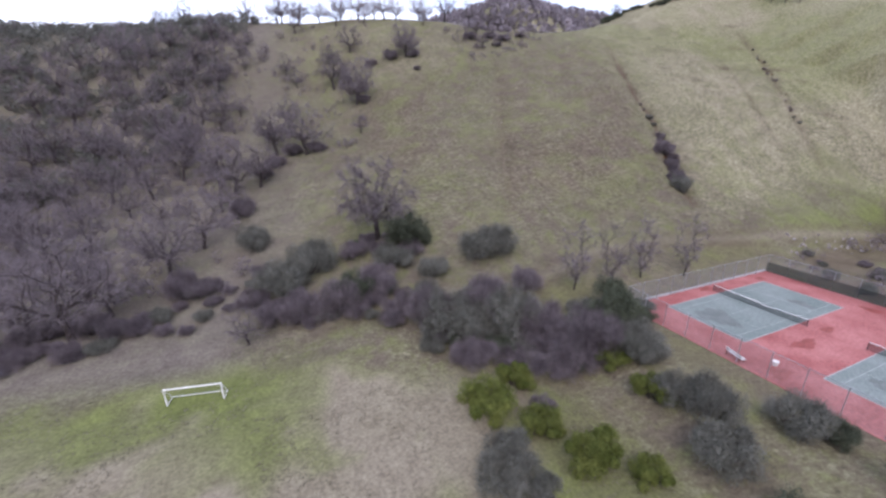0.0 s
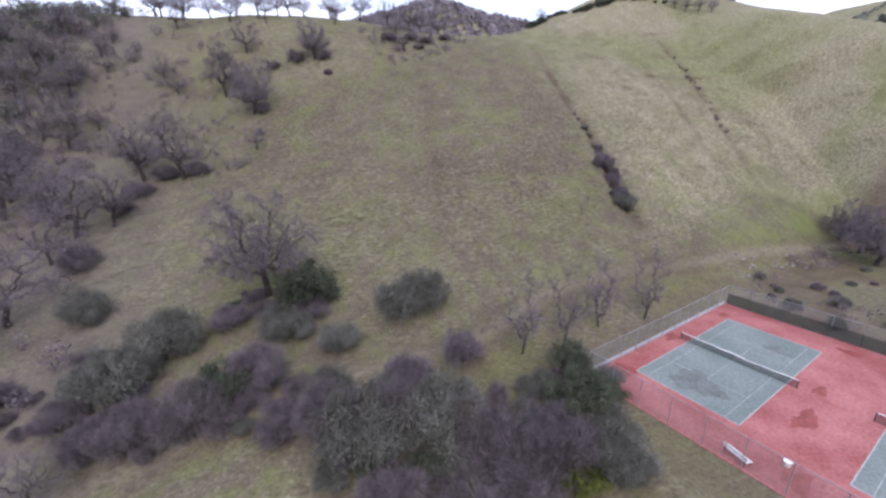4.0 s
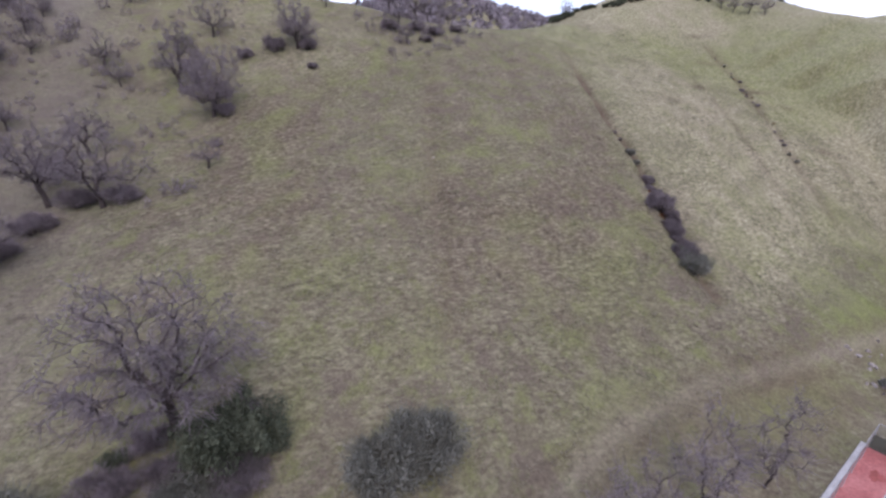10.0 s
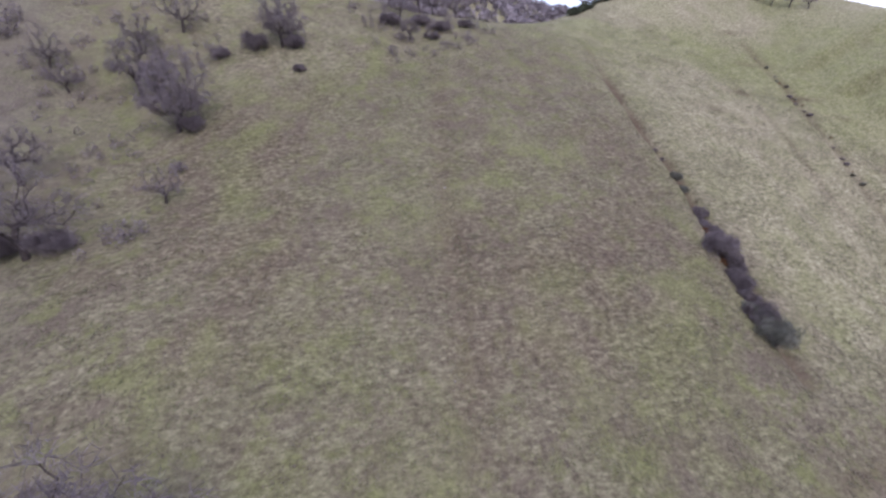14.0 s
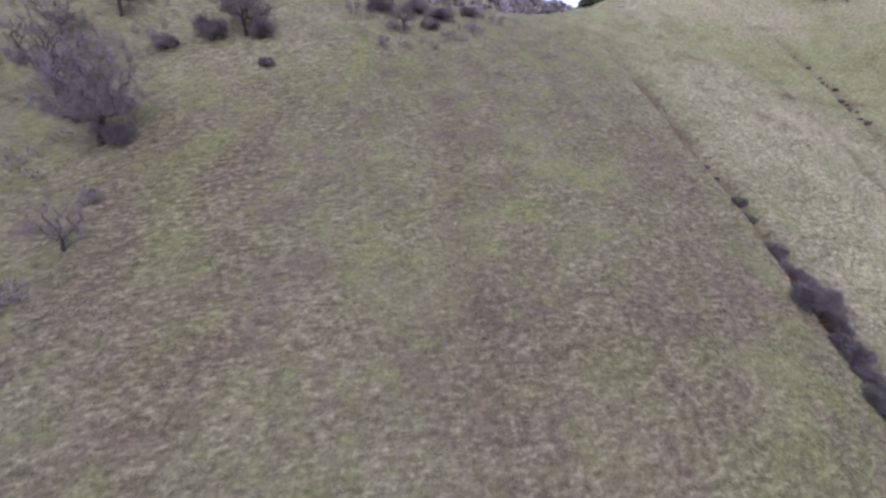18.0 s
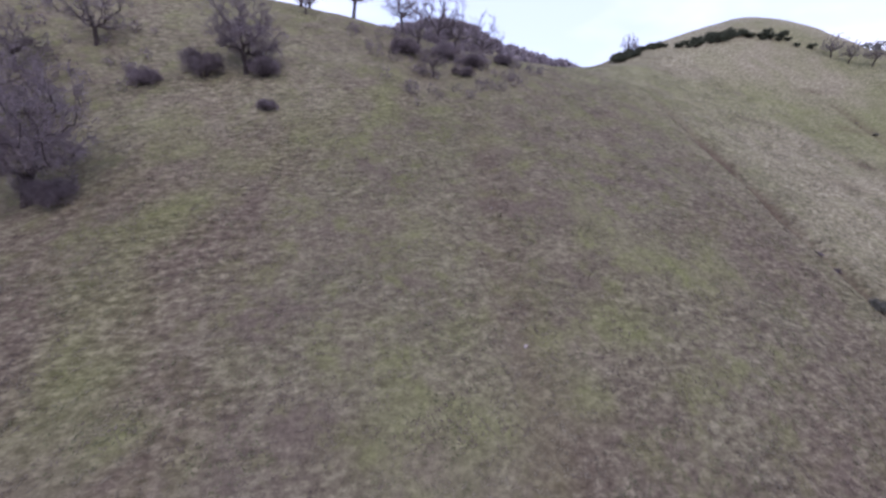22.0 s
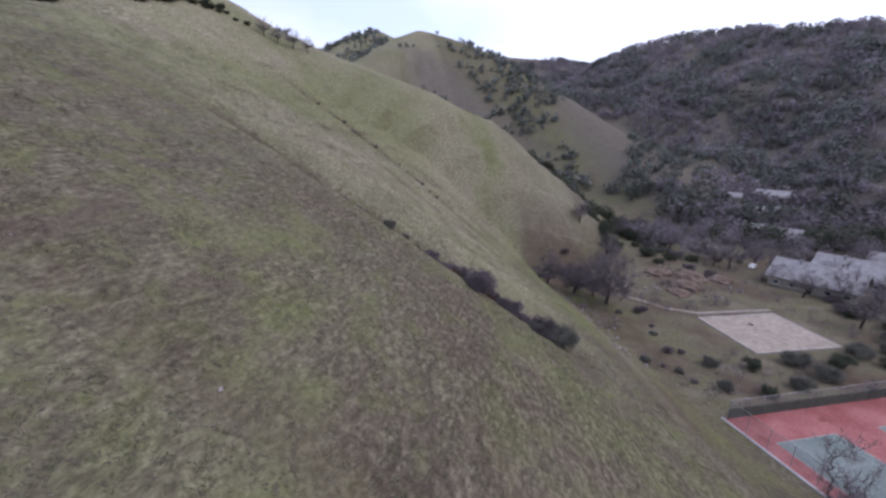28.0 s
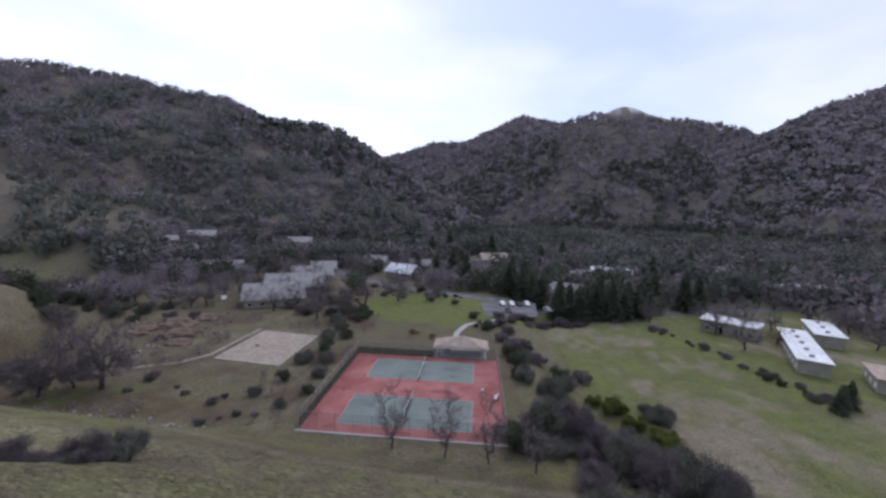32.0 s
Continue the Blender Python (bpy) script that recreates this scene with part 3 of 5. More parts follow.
def bare_tree(name, seed, height, wide, label, category="tree", base=0.2, targets=200, twigs=6, droop=0.0, fork=0.5, thick=0.021, fan=False):
    """A leafless tree: a tapered trunk, limbs that fork again and again to fill an uneven crown, and a haze of fine twigs."""
    r = np.random.RandomState(seed)
    a, c = wide * height / 2, height * (1 - base) / 2
    d = r.normal(size=(targets, 3))
    d /= np.linalg.norm(d, axis=1)[:, None]
    lobes = r.normal(size=(7, 3))
    lobes /= np.linalg.norm(lobes, axis=1)[:, None]
    bulge = 0.72 + 0.34 * np.max(np.clip(d @ lobes.T, 0, 1) ** 3, axis=1)
    low = np.where(d[:, 2] < 0, 0.62, 1.38)
    p = d * (r.random_sample(targets) ** 0.4 * bulge)[:, None] * np.stack([0 * low + a, 0 * low + a, c * low], 1) + np.array([0, 0, height * base + c * 0.62])
    p[:, 2] = np.maximum(p[:, 2], height * base * 0.75 + 0.1 * np.hypot(p[:, 0], p[:, 1]))
    if fan:
        p[:, :2] *= 1.15 * (p[:, 2:] / height) ** 0.7
    top = np.array([0.05 * height * r.uniform(-1, 1), 0.05 * height * r.uniform(-1, 1), height * base])
    at = [np.array([0, 0, -0.4]), top * np.array([0.2, 0.3, 0.5]), top]
    up, run = [-1, 0, 1], [0.0, 0.0, 0.0]
    for q in p[np.argsort(np.linalg.norm(p - top, axis=1))]:
        nodes = np.array(at[2:])
        cost = np.linalg.norm(nodes - q, axis=1) + fork * np.array(run[2:])
        k = int(np.argmin(cost)) + 2
        s = at[k]
        reach = np.linalg.norm(q - s)
        last = k
        for t in (0.35, 0.7, 1.0):
            m = s + (q - s) * t + np.array([0, 0, 0.16 * reach * math.sin(3.14 * t)]) + r.normal(size=3) * 0.05 * reach * (t < 1)
            at.append(m)
            up.append(last)
            run.append(run[k] + reach * t)
            last = len(at) - 1
    load = [0.0] * len(at)
    for i in range(len(at) - 1, 0, -1):
        load[i] += 1
        load[up[i]] += load[i]
    full = load[1]
    tv, tf, cv, cf = [], [], [], []
    girth = [max(height * 0.0016, height * thick * (n / full) ** 0.5) for n in load]
    girth[0] = girth[1] * 1.35
    for i in range(1, len(at)):
        big = load[i] > full * 0.012
        limb(tv if big else cv, tf if big else cf, Vector(at[up[i]]), Vector(at[i]), girth[up[i]] if load[up[i]] < 3 * load[i] else girth[i] * 1.15, girth[i], 7 if i < 3 else 5 if big else 3)
    ends = np.array(at[3:])
    n = len(ends) * twigs
    o = np.repeat(ends, twigs, 0) + r.normal(size=(n, 3)) * height * 0.012
    out = o - np.array([0, 0, height * (base + 0.25)])
    out /= np.linalg.norm(out, axis=1)[:, None] + 1e-6
    e = out * 0.7 + r.normal(size=(n, 3)) * 0.75 + np.array([0, 0, 0.25 - droop])
    e /= np.linalg.norm(e, axis=1)[:, None]
    reach = height * r.uniform(0.03, 0.085, n)[:, None]
    w = np.cross(e, r.normal(size=(n, 3)))
    w /= np.linalg.norm(w, axis=1)[:, None]
    w *= height * 0.0021
    tip = o + e * reach
    e2 = e + r.normal(size=(n, 3)) * 0.8
    mid = o + e * reach * 0.45
    tip2 = mid + e2 * reach * 0.5
    tri = np.concatenate([np.stack([o - w, o + w, tip], 1), np.stack([mid - w, mid + w, tip2], 1)]).reshape(-1, 3)
    k = len(cv)
    cv.extend(map(tuple, tri))
    cf.extend((k + i, k + i + 1, k + i + 2) for i in range(0, len(tri), 3))
    root = thing(name, Matrix(), label, category)
    soup("trunk", tv, tf, BARK, root)
    soup("crown", cv, cf, TWIG, root)
    return root


def bush(name, seed, radius, height, leaf, label, category="bush", lobes=9, leaves=2600, size=0.14, twiggy=0.0):
    """A shrub of many small leaves and fine shoots set round several lobes, open here and there, over a few stems."""
    r = np.random.RandomState(seed)
    t, q = r.uniform(0, 6.28, lobes), np.sqrt(r.random_sample(lobes)) * 0.78
    heads = np.stack([np.cos(t) * q * radius, np.sin(t) * q * radius, height * r.uniform(0.26, 0.82, lobes) * (1 - 0.45 * q * q)], 1)
    girth = r.uniform(0.15, 0.36, lobes)
    pick = r.randint(0, lobes, leaves)
    a = r.normal(size=(leaves, 3)) + np.array([0, 0, 0.15])
    a /= np.linalg.norm(a, axis=1)[:, None]
    a *= (r.random_sample(leaves) ** 0.3 * (1 + 0.28 * np.sin(8 * a[:, 0] + pick) * np.sin(7 * a[:, 1] + 2 * pick) * np.sin(6 * a[:, 2])) * r.uniform(0.85, 1.18, leaves))[:, None]
    p = heads[pick] + a * girth[pick][:, None] * np.array([radius, radius, height * 0.8])
    p[:, 2] = np.maximum(p[:, 2], 0.05)
    d = a + r.uniform(-1, 1, (leaves, 3)) * 0.7 + np.array([0, 0, 0.3])
    d /= np.linalg.norm(d, axis=1)[:, None]
    u = np.cross(d, r.normal(size=(leaves, 3)))
    u /= np.linalg.norm(u, axis=1)[:, None]
    w = np.cross(d, u)
    shoot = (r.random_sample(leaves) < twiggy)[:, None]
    z = size * r.uniform(0.6, 1.5, leaves)[:, None]
    e1 = np.where(shoot, p - w * 0.016, p - u * z * 0.5)
    e2 = np.where(shoot, p + w * 0.016, p + w * z * 0.45)
    e3 = np.where(shoot, p + d * z * 3.6, p + u * z * 0.6 + d * z * 0.2)
    v = np.stack([e1, e2, e3], 1).reshape(-1, 3)
    root = thing(name, Matrix(), label, category)
    soup("foliage", [tuple(k) for k in v], [(i, i + 1, i + 2) for i in range(0, len(v), 3)], leaf, root)
    tv, tf = [], []
    for x, y, h in heads:
        limb(tv, tf, Vector((x * 0.15, y * 0.15, -0.2)), Vector((x * 0.6, y * 0.6, h * 0.6)), 0.06, 0.04, 4)
        limb(tv, tf, Vector((x * 0.6, y * 0.6, h * 0.6)), Vector((x, y, h)), 0.04, 0.015, 4)
    soup("stem", tv, tf, BARK, root)
    return root


PLACED = {}


def stand(root, x, y, size=1.0, turn=0.0, label="", group="", tall=1.0, sink=0.05):
    """Put a thing on the ground, the first time itself, after that a copy."""
    m = Matrix.LocRotScale((x, y, gz(x, y) - sink), Euler((0, 0, turn)), (size, size, size * tall))
    if root.name not in PLACED:
        PLACED[root.name] = root
        root.matrix_world = m
        ob = root
    else:
        ob = copy_thing(root, Matrix())
        ob.matrix_basis = m
    return tagged(ob, label, "", group)


def spread_spots(seed, n, x0, x1, y0, y1, keep, apart):
    rng = random.Random(seed)
    out = []
    for i in range(n * 40):
        x, y = rng.uniform(x0, x1), rng.uniform(y0, y1)
        if keep(x, y) and all((x - a) ** 2 + (y - b) ** 2 > apart ** 2 for a, b in out):
            out.append((x, y))
            if len(out) >= n:
                break
    return out


# ---- tennis courts ----
COURTS = ((0.0, 0.0), (0.0, -18.97))
bm = box(bmesh.new(), -5.8, -32.5, -0.3, 29.5, 2.8, 0.03)
pavement = part("pavement", bm, COURT_RED)
tagged(pavement, "faded red painted court surround, damp in patches", "pavement", kind="structure")
for cx, cy in COURTS:
    court = thing("tennis_court", pose(cx, cy, 0.034), "grey-green painted tennis court with white lines", "tennis court", "tennis courts")
    part("playing_surface", box(bmesh.new(), 0, -10.97, -0.02, 23.77, 0, 0.004), COURT_GREEN, court)
    for x0, y0, x1, y1 in ((0, -10.97, 23.77, -10.87), (0, -0.1, 23.77, 0), (0, -10.97, 0.1, 0), (23.67, -10.97, 23.77, 0), (0, -1.42, 23.77, -1.37), (0, -9.6, 23.77, -9.55), (5.485, -9.6, 5.535, -1.37), (18.235, -9.6, 18.285, -1.37), (5.485, -5.51, 18.285, -5.46)):
        part("line", box(bmesh.new(), x0, y0, 0.0, x1, y1, 0.009), LINE, court)

    net = thing("tennis_net", pose(cx + 11.885, cy, 0.04), "black tennis net with white tape on steel posts, sagging", "tennis net", "tennis nets")
    for y in (0.914, -11.884):
        p = part("post", tube(bmesh.new(), (0, y, -0.05), (0, y, 1.08), 0.045), DARK, net)
        part("cap", tube(bmesh.new(), (0, y, 1.08), (0, y, 1.11), 0.055), GALV, p)
    v, f, tv, tf = [], [], [], []
    for i in range(33):
        y = 0.914 - 12.798 * i / 32
        s = abs(i - 16) / 16
        top = 0.93 + 0.12 * s * s - (0.42 * math.exp(-((i - 18) / 4.5) ** 2) if cy == 0 else 0)
        off = 0.05 * math.sin(i * 0.9) + (0.75 * math.exp(-((i - 17) / 5.0) ** 2) if cy == 0 else 0)
        v.extend(((0.02 * math.sin(i), y, 0.02), (off * 0.6, y, top * 0.5), (off, y, top)))
        fat = 0.05 + (0.1 * math.exp(-((i - 17) / 3.5) ** 2) if cy == 0 else 0)
        for dx, dz in ((-0.03, -fat), (0.03 + fat * 0.5, -fat), (0.03 + fat * 0.5, 0.012), (-0.03, 0.012)):
            tv.append((off + dx, y, top + dz))
        if i:
            k = 3 * (i - 1)
            f.extend(((k, k + 3, k + 4, k + 1), (k + 1, k + 4, k + 5, k + 2)))
            k = 4 * (i - 1)
            tf.extend((k + j, k + (j + 1) % 4, k + 4 + (j + 1) % 4, k + 4 + j) for j in range(4))
    soup("netting", v, f, NET_BLACK, net)
    soup("tape", tv, tf, WHITE, net)


def stain(x, y, rx, ry, mat, z, seed, label):
    rng = random.Random(seed)
    bm = bmesh.new()
    rim = []
    for i in range(28):
        t = 2 * math.pi * i / 28
        k = 1 + 0.22 * math.sin(3 * t + seed) + 0.14 * math.sin(7 * t + 2 * seed) + rng.uniform(-0.08, 0.08)
        rim.append(bm.verts.new((rx * k * math.cos(t), ry * k * math.sin(t), 0)))
    bm.faces.new(rim)
    ob = part("stain", bm, mat)
    ob.matrix_world = pose(x, y, z)
    return tagged(ob, label, "stain", kind="structure")


for i, (x, y, rx, ry) in enumerate(((3.6, -5.2, 2.2, 2.6), (19.5, -7.6, 1.0, 1.6), (5.0, -26.0, 2.0, 1.4), (4.5, -22.0, 1.1, 0.8))):
    stain(x, y, rx, ry, DAMP, 0.046, i, "grey damp stain dried into the court paint")
for i, (x, y, rx, ry) in enumerate(((-1.5, 0.8, 1.9, 1.3), (11.5, 1.8, 1.3, 0.7), (24.6, 1.0, 1.0, 0.6), (6.5, -14.2, 2.2, 0.8), (13.5, -13.5, 1.2, 0.6), (-3.2, -16.6, 1.5, 0.9), (26.5, -13.0, 0.8, 1.3))):
    stain(x, y, rx, ry, DAMP_RED, 0.0345, 10 + i, "dark damp puddle mark on the red paint")

# kerb and retaining lip along the hill side of the courts
bm = box(bmesh.new(), -6.1, 2.8, -0.4, 29.8, 3.3, 0.12, 0.03)
tagged(part("kerb", bm, CONCRETE), "pale concrete kerb along the courts", "kerb", kind="structure")

# ---- fence round the courts ----
FX0, FX1, FY0, FY1, FH = -5.6, 29.3, -32.3, 2.6, 3.3
fence = thing("chain_link_fence", Matrix(), "tall galvanised chain-link fence round the courts with dark windscreen", "fence")
post_me = part("post", tube(bmesh.new(), (0, 0, -0.3), (0, 0, FH), 0.04), GALV, fence)
posts = []
for a, b, n in (((FX0, FY1), (FX1, FY1), 11), ((FX1, FY1), (FX1, FY0), 11), ((FX1, FY0), (FX0, FY0), 11), ((FX0, FY0), (FX0, FY1), 11)):
    for i in range(n):
        posts.append((a[0] + (b[0] - a[0]) * i / n, a[1] + (b[1] - a[1]) * i / n))
for i, (x, y) in enumerate(posts):
    ob = post_me if i == 0 else new("post", post_me.data)
    ob.parent = fence
    ob.location = (x, y, 0)
for i, (x, y) in enumerate(posts):
    x2, y2 = posts[(i + 1) % len(posts)]
    side = i // 11
    part("top_rail", tube(bmesh.new(), (x, y, FH), (x2, y2, FH), 0.03, sides=6), GALV, fence)
    dark = side == 1 or (side == 2 and i % 11 < 6)
    bm = bmesh.new()
    vs = [bm.verts.new(p) for p in ((x, y, 0.06), (x2, y2, 0.06), (x2, y2, FH - 0.03), (x, y, FH - 0.03))]
    bm.faces.new(vs)
    part("mesh_panel", bm, CHAIN, fence)
    if dark:
        bm = bmesh.new()
        ox, oy = (-0.06, 0) if side == 1 else (0, 0.06)
        bm.faces.new([bm.verts.new(p) for p in ((x + ox, y + oy, 0.1), (x2 + ox, y2 + oy, 0.1), (x2 + ox, y2 + oy, 1.9), (x + ox, y + oy, 1.9))])
        part("windscreen", bm, SCREEN, fence, "dark green windscreen cloth")

# ---- loose things on the courts ----
bench = thing("bench", pose(-4.6, -12.6, 0.035, 0, 0, 74), "weathered white slatted bench beside the courts", "bench")
for i in range(4):
    part("slat", box(bmesh.new(), -1.1, -0.32 + i * 0.17, 0.43, 1.1, -0.18 + i * 0.17, 0.47, 0.01), WHITE, bench)
for i in range(2):
    part("back_slat", box(bmesh.new(), -1.1, 0.36, 0.62 + i * 0.18, 1.1, 0.4, 0.76 + i * 0.18, 0.01), WHITE, bench)
for x in (-0.9, 0.9):
    part("leg", box(bmesh.new(), x - 0.03, -0.3, 0, x + 0.03, -0.24, 0.43), DARK, bench)
    part("leg", box(bmesh.new(), x - 0.03, 0.34, 0, x + 0.03, 0.4, 0.95), DARK, bench)
bucket = thing("bucket", pose(-2.0, -15.4, 0.035), "small white plastic ball bucket standing on red paint", "bucket")
bm = tube(bmesh.new(), (0, 0, 0), (0, 0, 0.5), 0.22, 0.3, 14)
part("body", bm, WHITE, bucket)
part("rim", tube(bmesh.new(), (0, 0, 0.5), (0, 0, 0.54), 0.33, 0.33, 14), WHITE, bucket)

# ---- goal on the playing field ----
gx, gy = -63.3, 10.0
goal = thing("soccer_goal", pose(gx, gy, gz(gx, gy), 0, 0, -12), "white steel soccer goal with a thin net", "soccer goal")
for s in (-2.95, 2.95):
    p = part("post", tube(bmesh.new(), (s, 0, -0.05), (s, 0, 2.1), 0.075, sides=10), WHITE, goal)
    part("stay", tube(bmesh.new(), (s, 0, 2.05), (s, 1.5, 0.0), 0.04), WHITE, goal)
    part("ground_bar", tube(bmesh.new(), (s, 0, 0.04), (s, 1.5, 0.04), 0.04), WHITE, goal)
part("crossbar", tube(bmesh.new(), (-3.025, 0, 2.1), (3.025, 0, 2.1), 0.075, sides=10), WHITE, goal)
part("back_bar", tube(bmesh.new(), (-2.95, 1.5, 0.04), (2.95, 1.5, 0.04), 0.04), WHITE, goal)
bm = bmesh.new()
bm.faces.new([bm.verts.new(p) for p in ((-2.95, 0.03, 2.05), (2.95, 0.03, 2.05), (2.95, 1.5, 0.06), (-2.95, 1.5, 0.06))])
part("netting", bm, GOAL_NET, goal)

# ---- bare oaks ----
OAKS = [bare_tree("oak_tree", 3 + i, 10.0, wide, "bare grey-brown oak tree on the grass slope", base=b, targets=170, twigs=5, thick=0.027, fork=0.42) for i, (wide, b) in enumerate(((1.2, 0.2), (1.0, 0.24), (1.25, 0.17), (0.9, 0.22), (1.1, 0.15)))]
VALLEY_OAK = bare_tree("oak_tree", 41, 15.0, 1.0, "large bare oak with drooping twigs beside green brush", base=0.2, targets=300, twigs=6, droop=0.8, thick=0.028, fork=0.42)
DENSE_OAK = bare_tree("oak_tree", 52, 13.0, 0.95, "dark bare oak with a dense round crown", base=0.17, targets=300, twigs=7, thick=0.027, fork=0.42)
SAPLING = bare_tree("young_tree", 61, 11.0, 0.72, "slender bare young tree near the fence", base=0.12, targets=105, twigs=3, fork=0.2, thick=0.0085, fan=True)
stand(VALLEY_OAK, -34.2, 37.6, 1.12, 0.6)
stand(DENSE_OAK, -0.6, 114.9, 0.95, 0.2, "dark bare oak with a dense round crown on the upper slope")
stand(DENSE_OAK, 74.0, -6.0, 1.15, 1.8, "dark bare oak on green grass by the gravel path")
stand(DENSE_OAK, 82.5, -1.5, 0.85, 0.4, "dark bare oak at the foot of the hill")
stand(DENSE_OAK, 89.0, 3.5, 0.8, 2.6, "dark bare oak at the foot of the hill")
stand(DENSE_OAK, 79.5, -5.5, 0.6, 4.0, "small dark bare oak by the gravel path")
stand(DENSE_OAK, -22.7, 100.6, 1.1, 3.0, "dense bare oak with a dark brushy foot")
HILL_OAKS = ((-59.9, 73.1, 14), (-48.9, 86.7, 14), (-41.5, 81.6, 14.5), (-27.3, 114.1, 14), (-81, 115.7, 13), (-80.8, 30.9, 16), (-70.3, 43.1, 13), (-70.8, 133.8, 9), (-89.2, 127.1, 9.5), (-109, 106.5, 14), (-104.9, 109.3, 14), (-93.5, 103, 14), (-83.8, 94.3, 14), (-72.3, 94.2, 14), (-110.6, 94.5, 13), (-77.3, 105.5, 13.5), (-63.5, 79.8, 10.5), (-57.9, 20, 6.3), (-63.6, 139.8, 9.5), (-85.9, 33.4, 12), (-77.2, 35.7, 10), (-54.1, 72.1, 12), (-61.7, 131.8, 9), (-55.5, 139.5, 8), (-41.4, 126.9, 8), (-26.1, 82.4, 5.7), (26.8, 107.6, 6))
for i, (x, y, h) in enumerate(HILL_OAKS):
    stand(OAKS[i % 5], x, y, h / 10, i * 1.7, "", "oaks on the hillside")
for i, (x, y) in enumerate(spread_spots(7, 88, -140, -50, 32, 150, lambda x, y: x < -58 - 0.05 * (y - 40) and all(abs(x - a) + abs(y - b) > 5 for a, b, c in HILL_OAKS), 6.2)):
    stand(OAKS[(i * 3) % 5], x, y, 0.85 + 0.55 * ((i * 37) % 10) / 10, i * 2.3, "bare grey-brown oak in the hillside wood", "oaks on the hillside")
CREST = ((-9, 150, 9), (-3, 147, 7), (1, 146, 10), (14, 139, 9), (16, 140, 7), (24, 136, 10), (33, 131, 9), (42, 130, 10), (46, 129, 7), (54, 129, 8), (-16, 152, 9), (-24, 154, 8), (-32, 158, 10), (-40, 163, 9), (30, 119, 6))
CREST += ((-97.8, 177.9, 4.8), (-83.2, 174.5, 7.3), (-74.8, 172.8, 8.6), (-59.0, 166.4, 4.8), (-51.5, 167.5, 8.3), (-38.4, 159.6, 8.6), (-32.2, 155.0, 7.8), (-19.1, 146.6, 8.3), (-8.2, 143.9, 7.3), (5.2, 143.2, 7.8), (13.0, 132.3, 4.8))
for i, (x, y, h) in enumerate(CREST):
    stand(OAKS[(i * 2 + 1) % 5], x, y, h / 8.2, i * 1.1, "bare oak on the crest of the hill", "oaks along the crest")
for i, (x, y, h) in enumerate(((-9.3, 9.8, 11.0), (-2.6, 8.7, 10.4), (4.0, 8.4, 10.6), (12.4, 6.6, 10.6))):
    stand(SAPLING, x, y, h / 8.8, i * 2.0, "slender bare young tree near the fence", "young trees by the courts")

# ---- brush and shrubs ----
COYOTE = [bush("brush", 20 + i, 3.0, 3.0, LEAF_GREY, "grey-green brush with small leaves on the grass", leaves=13000, lobes=30, size=0.16, twiggy=0.3) for i in range(3)]
DARKB = [bush("bush", 30 + i, 3.0, 3.4, LEAF_DARK, "dark green bush with small leaves", leaves=13000, lobes=28, size=0.16, twiggy=0.15) for i in range(2)]
JUNIPER = [bush("bush", 40 + i, 3.0, 2.6, LEAF_BRIGHT, "bright green rounded bush beside the courts", leaves=15000, lobes=22, size=0.15) for i in range(2)]
THICKET = [bush("brush", 50 + i, 3.0, 3.0, LEAF_PURPLE, "purple-grey leafless brush thicket", leaves=12000, lobes=26, size=0.13, twiggy=0.85) for i in range(3)]
RUST = bush("bush", 60, 2.4, 2.2, LEAF_RUST, "rust-brown bush with dry leaves", leaves=5000, size=0.11)


def plant(kinds, rows, group="", label=""):
    for i, (x, y, h, w) in enumerate(rows):
        b = kinds[i % len(kinds)]
        stand(b, x, y, w / 6.0, i * 1.9 + x, label, group, tall=max(0.5, min(1.5, (h / 3.2) / (w / 6.0))))


plant(DARKB, ((-29.7, 32.2, 6.8, 9.5), (-42.7, 21.2, 7, 7), (-12.6, -1.2, 8, 7), (-7.7, 4.1, 6, 6)), "", "dark green bush with small leaves below the slope")
plant(COYOTE, ((-33.7, 28.3, 4.2, 8), (-19.5, 23.4, 6, 7.5), (-15.5, 23.8, 6, 8), (-47.1, 33.2, 6.6, 8.9), (-29, 22.2, 4, 5.5), (-24.1, 5.9, 8.5, 9.5), (-14.6, -7.4, 5.2, 5.6), (-32.1, 7.7, 8, 9), (-28, 10.3, 5, 6.4), (-32.7, 14.5, 5.6, 6.5), (-37.8, -14.5, 3.6, 4.8), (-35, -16.3, 2.5, 3.3), (-52.6, 30.2, 6.6, 9.5), (-56.4, 46.4, 6, 6.6), (-16.8, -14, 3.8, 4.8)), "brush along the toe of the hill")
plant(THICKET, ((-38.6, 21.7, 5.8, 7), (-20.5, 3, 6.8, 9), (-25.7, 9.7, 6.5, 8.3), (-17.2, -3.1, 6.4, 8), (-23.1, -1.8, 5, 8.6), (-21, -3.4, 4.2, 7), (-16.6, 12.9, 4.4, 5.5), (-31.1, 2.9, 4.4, 6.6), (-45.3, 19.8, 6.6, 7.5), (-50.9, 21.4, 5.6, 6.8), (-73.1, 30, 3, 4.6), (-67.3, 36, 5.6, 6.5), (-78.3, 31.5, 5, 5), (-58.5, 61, 5.4, 6.4), (-33.7, 12, 5.6, 7.4), (-28.6, -8.0, 2.0, 3.0), (-66.2, 26.5, 1.7, 2.5), (-69.2, 27.5, 1.9, 2.9), (-79.5, 25.1, 3, 3.7), (-90, 28, 4, 6)), "thickets along the toe of the hill")
